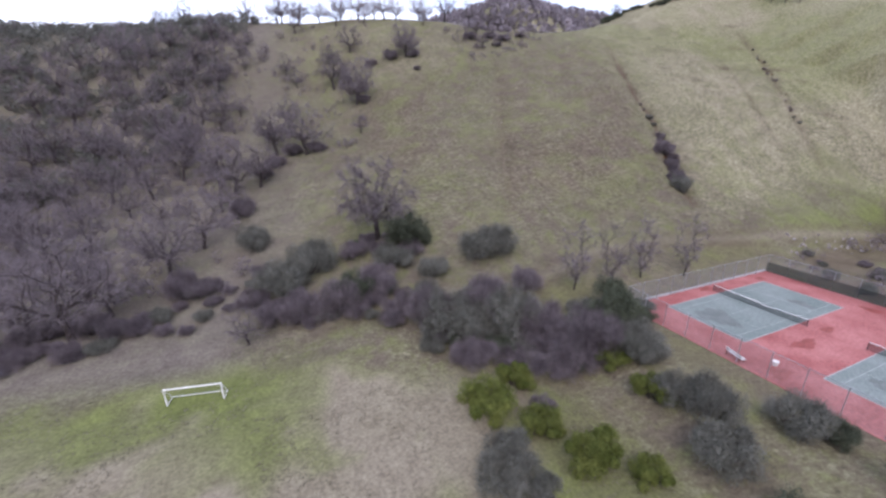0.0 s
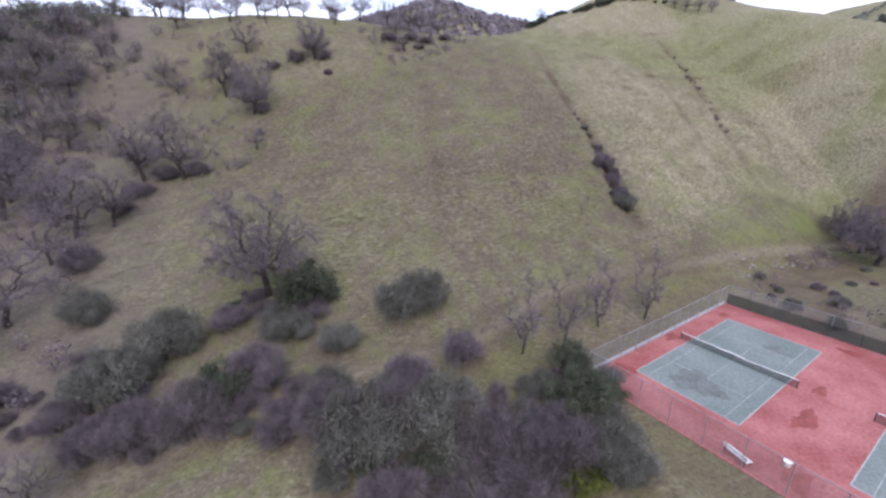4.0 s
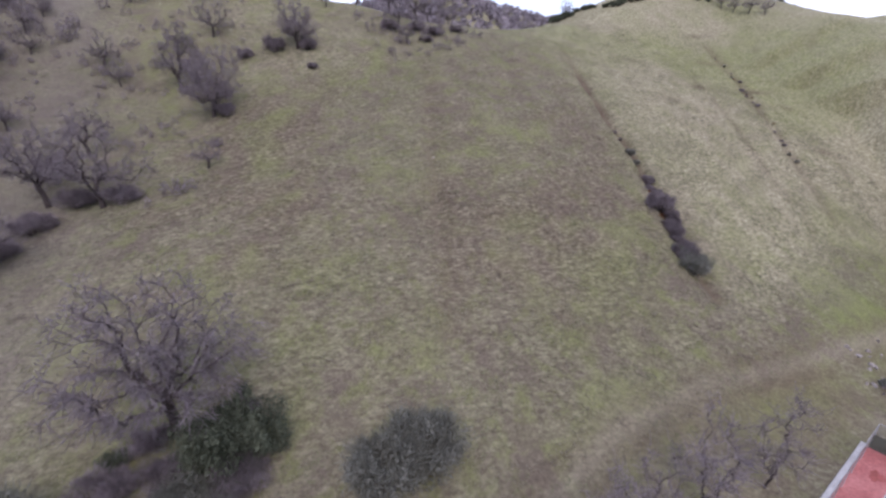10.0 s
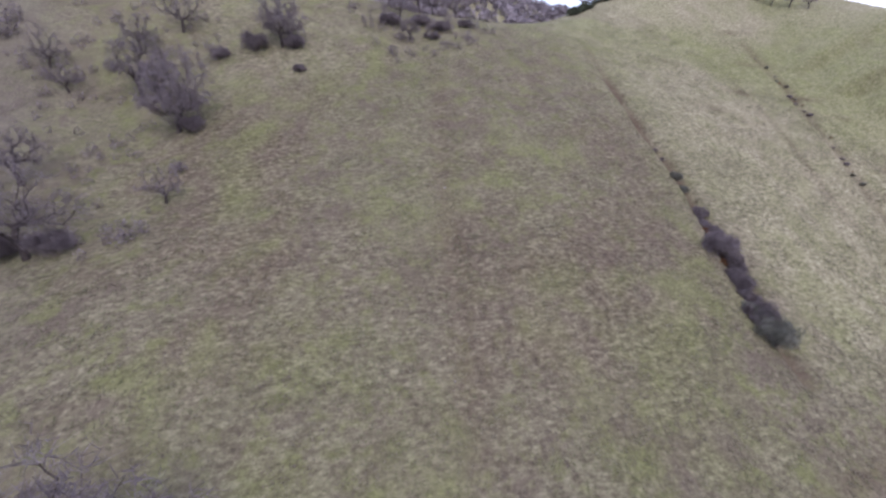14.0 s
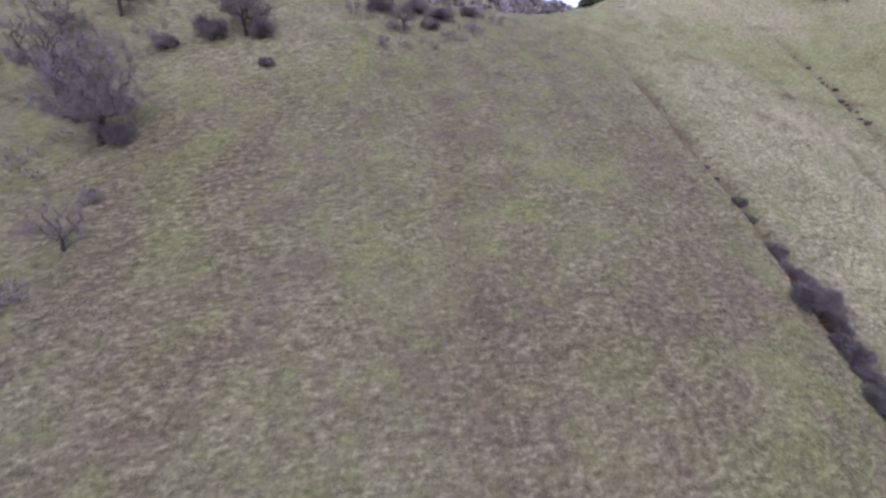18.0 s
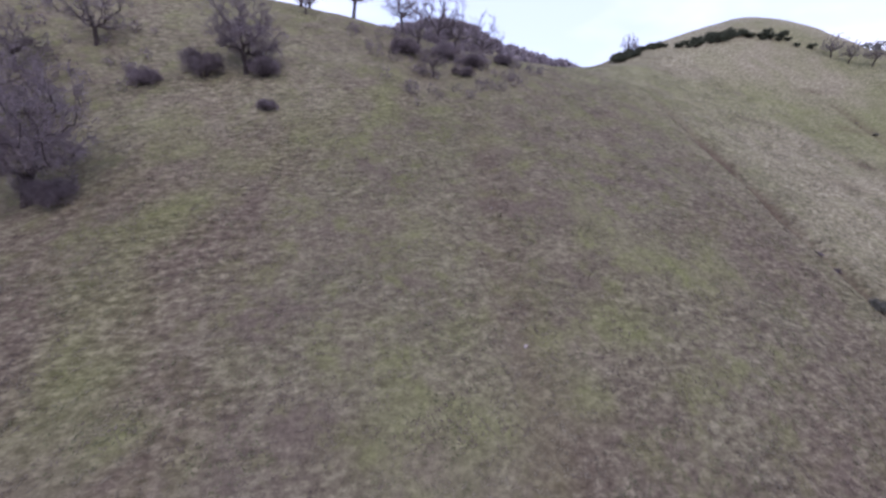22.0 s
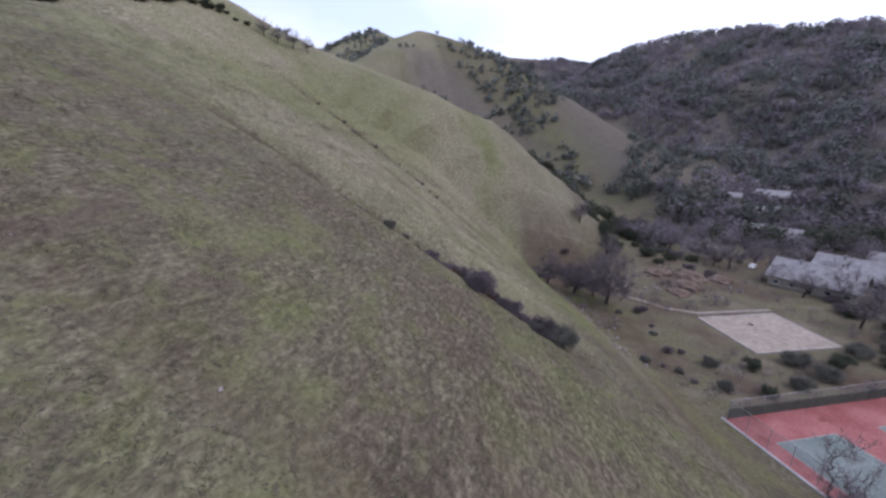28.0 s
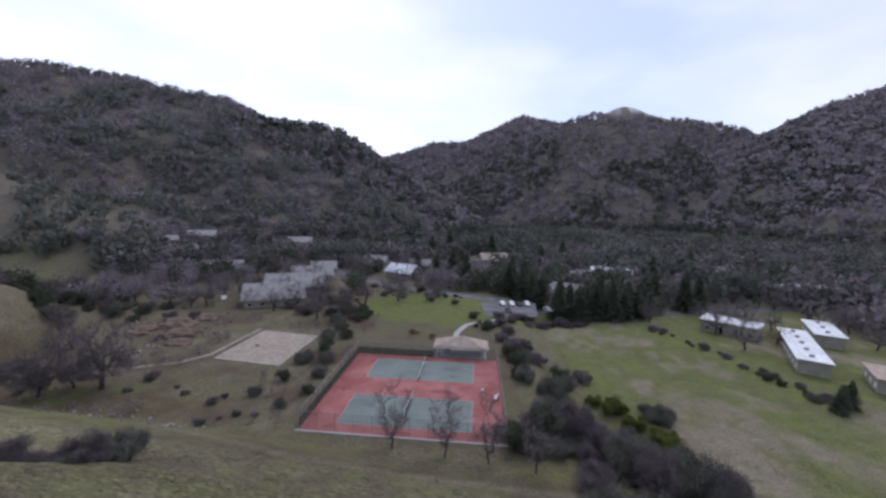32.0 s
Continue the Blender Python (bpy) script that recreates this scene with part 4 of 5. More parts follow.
plant(JUNIPER, ((-34.2, -5.2, 4.0, 7.2), (-29.0, -3.1, 3.6, 5.0), (-30.7, -10.4, 3.6, 5.0), (-28.6, -15.3, 4.5, 6.1), (-17.3, -5.8, 3.3, 5.5), (-17.9, -12.5, 3.6, 5.2), (-25.5, -18.9, 3.4, 3.9)), "bright green bushes")
plant(COYOTE, ((-15.6, -17.2, 4.8, 5.8), (-19.2, -20.8, 4.8, 6.2), (-35.8, -12.8, 3.6, 5.6), (-11.5, -22, 4, 5.5)), "", "large grey-green olive-like bush beside the courts")
plant(THICKET, ((43.9, 38.8, 4.6, 5.4), (41.9, 34.4, 4, 4.6), (46.5, 41.5, 2.6, 3.4), (49.9, 45.7, 2.4, 3.2), (38.5, 30.2, 4, 4.6)), "brush in the gully")
plant([COYOTE[1], THICKET[1]], ((36.8, 27.5, 4.4, 5.2), (38.2, 28.6, 4, 4), (52.5, 52.3, 2.0, 2.4)), "brush in the gully", "grey-green bush in the hillside gully")
plant(THICKET, ((25.8, 115.6, 2.8, 6), (33.2, 114.7, 3, 6), (37.4, 110.2, 2.4, 6), (45.5, 111.6, 2, 5), (32.6, 107.2, 1.8, 4.4), (0.3, 106.1, 1.6, 3), (-5.8, 116.7, 4, 6), (1.5, 113.2, 3.2, 5), (-12.7, 117.3, 2.4, 4.4), (-21, 99.5, 3, 5), (-39, 81, 3.4, 6), (-45, 84, 3.4, 6), (-50, 80, 3.6, 6), (-53, 76, 3.4, 5)), "brush on the upper slope")


def thick_band(seed, line, reach, n, kinds, size, label, group, apart=2.2):
    """Brush grown together along a line."""
    xs, ys = [p[0] for p in line], [p[1] for p in line]
    tri = [(x, y, 0) for x, y in line]
    near = lambda x, y: along(np.array([x]), np.array([y]), tri)[0][0] < reach
    for i, (x, y) in enumerate(spread_spots(seed, n, min(xs) - reach, max(xs) + reach, min(ys) - reach, max(ys) + reach, near, apart)):
        stand(kinds[i % len(kinds)], x, y, size * (0.6 + 0.7 * ((i * 37) % 11) / 11), i * 2.1, label, group, tall=0.8 + 0.4 * ((i * 13) % 7) / 7)


thick_band(101, ((-10, 1), (-14, -3), (-20, 0), (-26, 5), (-31, 8)), 5.0, 36, [COYOTE[0], THICKET[0], COYOTE[1], DARKB[0], THICKET[1], COYOTE[2], DARKB[1]], 0.8, "grey-green and purple brush grown together", "thicket between field and courts")
thick_band(103, ((-33, 14), (-40, 20), (-47, 22), (-54, 27)), 4.0, 22, THICKET + [COYOTE[0]], 0.75, "purple-grey brush at the toe of the hill", "thickets along the toe of the hill")
thick_band(104, ((-37, 35), (-34, 37), (-31, 33)), 3.5, 9, THICKET + [DARKB[1]], 0.75, "brush round the foot of the large oak", "brush round the oak")
thick_band(105, ((-58, 34), (-68, 32), (-80, 30), (-92, 30), (-110, 32)), 5.0, 34, THICKET + [COYOTE[1]], 0.7, "purple-grey brush at the edge of the wood", "brush under the oaks")
thick_band(106, ((38.5, 29), (42, 34.5), (46, 40.5), (48.5, 44)), 1.4, 22, [THICKET[0], THICKET[2], THICKET[1], RUST, THICKET[0], COYOTE[0]], 0.52, "purple-grey brush in the hillside gully", "brush in the gully", 1.25)
thick_band(134, ((96, 36.5), (107.5, 51), (116.4, 62.6), (124, 75)), 0.9, 20, [THICKET[1], COYOTE[2], RUST, THICKET[0]], 0.22, "low dry scrub in a runnel of the slope", "low scrub on the far slope", 1.2)
thick_band(133, ((50, 46.5), (53.5, 52), (56.5, 59.5)), 0.8, 8, [RUST, THICKET[1], COYOTE[2]], 0.3, "low rust-brown brush along the hillside gully", "brush in the gully", 1.6)
thick_band(107, ((88, 2), (94, -4), (100, -10)), 7.0, 12, THICKET + [DARKB[0]], 0.6, "dark brush under bare trees at the hill's foot", "brush at the foot of the hill")
for i, (x, y) in enumerate(spread_spots(121, 13, -78, -14, 88, 150, lambda x, y: x < -20 - 0.35 * (150 - y) + 14, 7)):
    stand(OAKS[(i * 3 + 1) % 5], x, y, 0.6 + 0.5 * ((i * 31) % 10) / 10, i * 1.3, "small bare oak on the upper slope", "oaks on the hillside")


# ---- valley floor: sand court, lawn edge, paths, car park ----


def slab(name, corners, z, thick, mat, label, category, kind="structure"):
    bm = bmesh.new()
    top = [bm.verts.new((x, y, z)) for x, y in corners]
    face = bm.faces.new(top)
    r = bmesh.ops.extrude_face_region(bm, geom=[face])
    bmesh.ops.translate(bm, vec=(0, 0, -thick), verts=[g for g in r["geom"] if isinstance(g, bmesh.types.BMVert)])
    bmesh.ops.recalc_face_normals(bm, faces=bm.faces)
    return tagged(part(name, bm, mat), label, category, kind=kind)


def ribbon(name, line, width, mat, label, lift=0.05):
    """A path laid over the ground."""
    v, f = [], []
    pts = []
    for (ax, ay), (bx, by) in zip(line, line[1:]):
        n = max(2, int(math.hypot(bx - ax, by - ay) / 2))
        pts.extend((ax + (bx - ax) * i / n, ay + (by - ay) * i / n) for i in range(n))
    pts.append(line[-1])
    for i, (x, y) in enumerate(pts):
        a, b = pts[max(0, i - 1)], pts[min(len(pts) - 1, i + 1)]
        dx, dy = b[0] - a[0], b[1] - a[1]
        k = math.hypot(dx, dy)
        ox, oy = -dy / k * width / 2, dx / k * width / 2
        z = gz(x, y) + lift
        v.extend(((x + ox, y + oy, z), (x - ox, y - oy, z), (x - ox, y - oy, z - 0.4), (x + ox, y + oy, z - 0.4)))
        if i:
            j = 4 * (i - 1)
            f.extend((j + q, j + (q + 1) % 4, j + 4 + (q + 1) % 4, j + 4 + q) for q in range(4))
    return tagged(soup(name, v, f, mat), label, "path", kind="structure")


SOIL_PALE = surface("trodden_gravel", (0.2, 0.17, 0.14), (0.32, 0.28, 0.24), 0.3, 0.95, 3.0, 0.3)
sand = slab("sand_court", ((45.3, -21.5), (62.5, -23.5), (61.8, -45.5), (44.6, -43.0)), 0.12, 0.5, SAND, "pale raked sand volleyball court", "sand court")
for a, b in (((45.3, -21.5), (62.5, -23.5)), ((62.5, -23.5), (61.8, -45.5)), ((61.8, -45.5), (44.6, -43.0)), ((44.6, -43.0), (45.3, -21.5))):
    m = look((*a, 0), (*b, 0))
    d = math.hypot(b[0] - a[0], b[1] - a[1])
    ob = part("edging", box(bmesh.new(), 0, -0.1, -0.3, d, 0.1, 0.2, 0.02), CONCRETE)
    ob.matrix_world = pose(a[0], a[1], 0, 0, 0, math.degrees(math.atan2(b[1] - a[1], b[0] - a[0])))
    tagged(ob, "low concrete edging round the sand", "edging", kind="structure")
ribbon("gravel_path", ((82, -12), (75, -17), (69, -20), (65, -26), (64.5, -36), (63.8, -47)), 1.2, SOIL_PALE, "pale gravel path by the rubble")
ribbon("garden_path", ((-9, -70), (-3.2, -66), (2.6, -61.8), (5.4, -53), (5.2, -45.7), (2.3, -38.3)), 1.8, CONCRETE, "curved grey footpath between the lawns")
ROAD = ((150, -190), (110, -168), (77, -150), (48.6, -122), (19.8, -108), (-1.6, -101), (-20, -92), (-45, -96), (-90, -104), (-140, -120))
ribbon("road", ROAD, 6.5, ASPHALT, "grey asphalt road through the neighbourhood", 0.06)
slab("car_park", ((-2, -92), (-24, -96), (-22, -75), (-4, -73)), 0.09, 0.4, ASPHALT, "grey asphalt car park", "car park")


def pavilion():
    p = thing("pavilion", pose(3.4, -36.2, 0, 0, 0, 0) @ Matrix.Scale(1.0, 4), "open picnic pavilion with a tan gabled roof", "pavilion")
    for x in (-5.4, 0, 5.4):
        for y in (-2.6, 2.6):
            part("post", box(bmesh.new(), x - 0.12, y - 0.12, -0.2, x + 0.12, y + 0.12, 2.6, 0.02), WALL_TAN, p)
    bm = bmesh.new()
    pts = [(-7, -3.6, 2.5), (7, -3.6, 2.5), (7, 3.6, 2.5), (-7, 3.6, 2.5), (-0.8, 0, 4.7), (0.8, 0, 4.7)]
    vs = [bm.verts.new(q) for q in pts]
    for q in ((0, 1, 5, 4), (1, 2, 5), (2, 3, 4, 5), (3, 0, 4)):
        bm.faces.new([vs[i] for i in q])
    lo = [bm.verts.new((x, y, z - 0.15)) for x, y, z in pts[:4]]
    for i in range(4):
        bm.faces.new((vs[i], lo[i], lo[(i + 1) % 4], vs[(i + 1) % 4]))
    bm.faces.new(lo[::-1])
    bmesh.ops.recalc_face_normals(bm, faces=bm.faces)
    part("roof", bm, ROOF_TAN, p)
    part("floor", box(bmesh.new(), -6.6, -3.2, -0.3, 6.6, 3.2, 0.08), CONCRETE, p)
    for x in (-3.5, 3.5):
        t = part("table", box(bmesh.new(), x - 0.9, -0.4, 0.7, x + 0.9, 0.4, 0.75, 0.01), WALL_TAN, p)
        part("table_leg", box(bmesh.new(), x - 0.7, -0.3, 0.08, x - 0.6, 0.3, 0.7), DARK, t)
        part("table_leg", box(bmesh.new(), x + 0.6, -0.3, 0.08, x + 0.7, 0.3, 0.7), DARK, t)


pavilion()


HOMES = []


def house(x, y, w, d, h, turn, roof, wall, label, flat=False, wings=0, group="houses"):
    """A low house: walls, a gabled or flat roof with eaves, windows with frames and panes, a door."""
    HOMES.append((x, y))
    o = thing("house", pose(x, y, gz(x, y) - 0.1, 0, 0, turn), label, "house", group)
    part("wall", box(bmesh.new(), -w / 2, -d / 2, -1.0, w / 2, d / 2, h), wall, o)
    e = 0.5 if flat else 0.9
    h = h if flat else h * 0.8
    bm = bmesh.new()
    if flat:
        box(bm, -w / 2 - e, -d / 2 - e, h, w / 2 + e, d / 2 + e, h + 0.35, 0.04)
    else:
        r = d * 0.36
        pts = [(-w / 2 - e, -d / 2 - e, h - 0.12), (w / 2 + e, -d / 2 - e, h - 0.12), (w / 2 + e, d / 2 + e, h - 0.12), (-w / 2 - e, d / 2 + e, h - 0.12), (-w / 2 - e, 0, h + r), (w / 2 + e, 0, h + r)]
        lo = [bm.verts.new(p) for p in pts]
        hi = [bm.verts.new((a, b, c + 0.2)) for a, b, c in pts]
        for q in ((0, 1, 5, 4), (2, 3, 4, 5)):
            bm.faces.new([hi[i] for i in q])
            bm.faces.new([lo[i] for i in reversed(q)])
        for a, b in ((0, 1), (1, 5), (5, 2), (2, 3), (3, 4), (4, 0)):
            bm.faces.new((lo[a], lo[b], hi[b], hi[a]))
        bmesh.ops.recalc_face_normals(bm, faces=bm.faces)
        g = bmesh.new()
        for sx in (-w / 2 + 0.02, w / 2 - 0.02):
            vs = [g.verts.new(p) for p in ((sx, -d / 2, h), (sx, d / 2, h), (sx, 0, h + r))]
            g.faces.new(vs)
        part("gable", g, wall, o)
    ro = part("roof", bm, roof, o)
    if flat:
        for i in range(max(2, int(w / 6))):
            cx = -w / 2 + (i + 0.5) * w / max(2, int(w / 6))
            part("roof_unit", box(bmesh.new(), cx - 0.5, -0.6, h + 0.35, cx + 0.5, 0.4, h + 0.95, 0.03), GALV, ro)
    else:
        part("chimney", box(bmesh.new(), w * 0.2, 0.6, h, w * 0.2 + 0.7, 1.3, h + d * 0.36 + 0.8), WALL_GREY, ro)
    for s in (-1, 1):
        n = max(2, int(w / 4))
        for i in range(n):
            cx = -w / 2 + (i + 0.5) * w / n
            if s == 1 and i == n // 2:
                part("door", box(bmesh.new(), cx - 0.5, s * d / 2 - 0.04, 0, cx + 0.5, s * d / 2 + 0.05, 2.1, 0.01), DARK, o)
                continue
            wdw = part("window", box(bmesh.new(), cx - 0.8, s * d / 2 - 0.03, 0.9, cx + 0.8, s * d / 2 + 0.06, 2.05), WHITE, o)
            part("pane", box(bmesh.new(), cx - 0.7, s * d / 2 - 0.02, 1.0, cx + 0.7, s * d / 2 + 0.075, 1.95), GLASS, wdw)
    return o


for x, y, w, d, h, turn, flat, roof, wall, label in (
    (75, -77, 20, 13, 3.8, 24, 0, ROOF_GREY, WALL_TAN, "low townhouse with a pale stepped roof behind bare trees"),
    (77, -98, 22, 13, 3.8, 24, 0, ROOF_GREY, WALL_GREY, "low townhouse with a pale stepped roof behind bare trees"),
    (80, -123, 18, 11, 3.8, 24, 0, ROOF_GREY, WALL_TAN, "low townhouse with a pale stepped roof behind bare trees"),
    (128, -126, 18, 11, 4.4, 20, 0, ROOF_GREY, WALL_GREY, "grey house with a pale gabled roof among trees"),
    (190, -196, 16, 10, 4.6, 35, 0, ROOF_GREY, WALL_TAN, "grey house with a pale gabled roof among trees"),
    (131, -218, 18, 11, 4.8, 24, 0, ROOF_GREY, WALL_GREY, "pale house with a grey roof among trees"),
    (191, -166, 10, 7, 4.2, 40, 0, ROOF_GREY, WALL_TAN, "small pale house among trees"),
    (61, -172, 14, 9, 4.2, -8, 0, ROOF_GREY, WALL_GREY, "grey house beside the road"),
    (38, -140, 15, 10, 4.2, -24, 0, ROOF_WHITE, WALL_TAN, "pale house with a whitish roof beside the road"),
    (176, -175, 13, 9, 4.4, 30, 0, ROOF_GREY, WALL_GREY, "pale house with a grey gabled roof among bare trees"),
    (82, -142, 12, 9, 4.2, 24, 0, ROOF_GREY, WALL_TAN, "small townhouse with a pale roof behind bare trees"),
    (33, -166, 11, 8, 4.0, 10, 0, ROOF_GREY, WALL_GREY, "small grey house among dark trees"),
    (-11, -204, 17, 11, 3.8, 15, 0, ROOF_TAN, WALL_GREY, "tan house with a hipped look among trees"),
    (-59, -166, 14, 9, 3.8, 28, 0, ROOF_GREY, WALL_TAN, "brown-walled house behind conifers"),
    (-77, -184, 14, 9, 3.8, -8, 0, ROOF_WHITE, WALL_GREY, "white-roofed house behind conifers"),
    (-90, -184, 11, 8, 3.8, -20, 0, ROOF_WHITE, WALL_TAN, "white-roofed house behind conifers"),
    (-156, -204, 15, 9, 3.8, 15, 0, ROOF_GREY, WALL_GREY, "grey house among trees"),
    (-153, -131, 24, 15, 8.0, 28, 1, ROOF_GREY, WALL_TAN, "large grey two-storey building among trees"),
    (-43, -122, 16, 10, 3.8, -20, 0, ROOF_GREY, WALL_TAN, "dark house behind conifers"),
):
    house(x, y, w, d, h, turn, roof, wall, label, bool(flat))
for x, y, w, d, h, turn, label in (
    (-88, -78, 16, 9, 4.0, -40, "white flat-roofed classroom building at the field's edge"),
    (-95, -57, 33, 6.5, 3.8, 62, "long white flat-roofed classroom building by the field"),
    (-115, -75, 20, 7, 3.8, 62, "white flat-roofed classroom building behind another"),
    (-101, -37, 12, 8, 3.4, 60, "pale building with a rusty flat roof"),
):
    house(x, y, w, d, h, turn, ROOF_TAN if "rusty" in label else ROOF_WHITE, WALL_TAN, label, True, group="classroom buildings")


def car_thing(colour, label):
    c = thing("car", Matrix(), label, "car", "parked cars")
    bm = bmesh.new()
    side = ((-2.1, 0.35), (2.1, 0.35), (2.15, 0.75), (1.2, 0.9), (0.6, 1.4), (-1.2, 1.42), (-1.9, 0.95), (-2.15, 0.85))
    l = [bm.verts.new((x, -0.85, z)) for x, z in side]
    r = [bm.verts.new((x, 0.85, z)) for x, z in side]
    bm.faces.new(l)
    bm.faces.new(r[::-1])
    for i in range(len(side)):
        j = (i + 1) % len(side)
        bm.faces.new((l[j], l[i], r[i], r[j]))
    bmesh.ops.recalc_face_normals(bm, faces=bm.faces)
    body = part("body", bm, colour, c)
    for y in (-0.87, 0.87):
        bm = bmesh.new()
        bm.faces.new([bm.verts.new(p) for p in ((-1.6, y, 0.95), (0.95, y, 0.95), (0.5, y, 1.33), (-1.15, y, 1.35))])
        part("side_window", bm, GLASS, body)
    for x in (-1.3, 1.3):
        for y in (-0.8, 0.8):
            wh = part("wheel", tube(bmesh.new(), (x, y - 0.1, 0.33), (x, y + 0.1, 0.33), 0.33, sides=14), DARK, c)
            part("rim", tube(bmesh.new(), (x, y - 0.11, 0.33), (x, y + 0.11, 0.33), 0.19, sides=10), GALV, wh)
    return c


CAR_W = car_thing(WHITE, "white parked car in the car park")
CAR_D = car_thing(surface("dark_grey_car_paint", (0.06, 0.065, 0.07), (0.08, 0.085, 0.09), 0.5, 0.3, 2.0, 0), "dark grey parked car in the car park")
for i, (x, y, turn) in enumerate(((-14, -90, 8), (-17, -90.5, 8), (-10.5, -89.6, 8), (-20, -91, 8), (-12, -80, 8), (-27, -84, 30), (60, -131, 40), (66, -136, 40), (96, -78, 30))):
    c = (CAR_W, CAR_D)[i % 3 == 1]
    m = pose(x, y, max(gz(x, y), 0) + (0.09 if i < 5 else 0.06 if i in (6, 7) else 0), 0, 0, turn + 90)
    if c.name in PLACED:
        copy_thing(c, m)
    else:
        PLACED[c.name] = c
        c.matrix_world = m

# ---- rubble and rocks ----


def rock(seed):
    rng = random.Random(seed)
    bm = bmesh.new()
    bmesh.ops.create_icosphere(bm, subdivisions=1, radius=0.5)
    for p in bm.verts:
        p.co *= rng.uniform(0.7, 1.2)
        p.co.z *= 0.7
    return bm


ROCKS = []
for i in range(5):
    r = part("rock", rock(i), ROCK)
    tagged(r, "pale broken rock lying on the grass", "rock", "rocks")
    ROCKS.append(r)
rng = random.Random(5)
ROCK_SPOTS = []
for i in range(120):
    ROCK_SPOTS.append((rng.gauss(86, 8), rng.gauss(-42, 8), rng.uniform(0.4, 1.7)))
for i in range(70):
    t = rng.random()
    ROCK_SPOTS.append((44 + t * 46 + rng.gauss(0, 1.2), 6.5 - t * 9 + rng.gauss(0, 1.8), rng.uniform(0.3, 1.0)))
for i in range(12):
    ROCK_SPOTS.append((rng.uniform(64, 80), rng.uniform(2, 8), rng.uniform(0.3, 0.8)))
for x, y, s in ((10.4, 65.8, 0.5), (-4, 41, 0.35), (18, 80, 0.3), (-9.2, 15.2, 0.5), (-28, 14, 0.5), (-24, 16, 0.4)):
    ROCK_SPOTS.append((x, y, s))
for i, (x, y, s) in enumerate(ROCK_SPOTS):
    o = ROCKS[i % 5] if i < 5 else copy_thing(ROCKS[i % 5], Matrix())
    o.matrix_basis = Matrix.LocRotScale((x, y, gz(x, y) + 0.12 * s), Euler((rng.uniform(0, 6), rng.uniform(0, 6), rng.uniform(0, 6))), (s, s * rng.uniform(0.7, 1.2), s * rng.uniform(0.6, 1)))
for i, (x, y, rx, ry, h) in enumerate(((83, -38, 5, 4, 2.0), (90, -46, 5.5, 4.5, 2.4), (78, -32, 3.5, 3, 1.3), (95, -39, 4, 4.5, 1.8), (86, -54, 4, 3.5, 1.6))):
    bm = bmesh.new()
    bmesh.ops.create_icosphere(bm, subdivisions=4, radius=1)
    for p in bm.verts:
        k = 1 + 0.25 * (noise.noise(p.co * 2.5 + Vector((i, 0, 0)))) + 0.1 * noise.noise(p.co * 8)
        p.co = Vector((p.co.x * rx * k, p.co.y * ry * k, p.co.z * h * k))
    o = part("soil_mound", bm, SOIL, smooth_shade=True)
    o.matrix_world = pose(x, y, gz(x, y) - 0.2)
    tagged(o, "mound of brown soil with broken rock", "soil mound", "soil mounds")

# ---- valley trees and hedges ----


def conifer(name, seed, height, label):
    rng = random.Random(seed)
    v, f, tv, tf = [], [], [], []
    limb(tv, tf, Vector((0, 0, -0.3)), Vector((0, 0, height * 0.5)), height * 0.018, height * 0.011, 6)
    limb(tv, tf, Vector((0, 0, height * 0.5)), Vector((0, 0, height * 0.98)), height * 0.011, 0.02, 6)
    z = height * 0.1
    while z < height:
        k = 1 - z / height
        for i in range(11):
            t = rng.uniform(0, 6.28)
            reach = height * 0.3 * (k ** 0.7) * rng.uniform(0.6, 1.15) + 0.2
            d = Vector((math.cos(t), math.sin(t), rng.uniform(-0.35, 0.15)))
            side = Vector((-d.y, d.x, 0))
            for j in range(6):
                p = Vector((0, 0, z)) + d * reach * (0.25 + 0.15 * j)
                s = reach * 0.2 * (1.2 - 0.12 * j)
                for q in (-1, 1):
                    a = len(v)
                    v.extend((p, p + d * s * 0.7 + side * q * s + Vector((0, 0, rng.uniform(-0.3, 0.05))), p + d * s * 1.5 + Vector((0, 0, rng.uniform(-0.2, 0.1)))))
                    f.append((a, a + 1, a + 2))
        z += height * 0.022
    root = thing(name, Matrix(), label, "tree")
    soup("trunk", tv, tf, BARK, root)
    soup("crown", v, f, LEAF_DARK, root)
    return root


PINES = [conifer("conifer_tree", 70 + i, 14.0, "dark green conifer among the houses") for i in range(2)]
PINE_SPOTS = [(-19.7, -104, 16), (-14, -108, 15), (-24, -108, 14), (-30.7, -84, 15), (-37.8, -82, 14), (-45, -86, 13.5), (-50.7, -86, 14.5), (-56, -88, 13), (-36, -90, 13), (32, -150, 12), (12, -140, 17), (8, -150, 15), (-77, -22.5, 6.5), (-81, -25, 6.5), (-62, -92, 13), (-68, -100, 16), (-73, -104, 17), (-86, -106, 17), (-95, -112, 15), (30, -200, 18), (-10, -210, 20), (-40, -190, 18), (-60, -220, 20), (20, -230, 20), (-100, -170, 16), (-130, -190, 18), (150, -180, 12), (-41, -86, 15), (-47, -90, 16), (-33, -93, 14), (-53, -93, 15), (-59, -94, 14), (-65, -96, 15), (-27, -100, 15), (-21, -110, 17), (-16, -116, 16), (5, -128, 15), (20, -132, 14)]
for i, (x, y, h) in enumerate(PINE_SPOTS):
    stand(PINES[i % 2], x, y, h / 14, i * 1.3, "", "conifers in the valley")
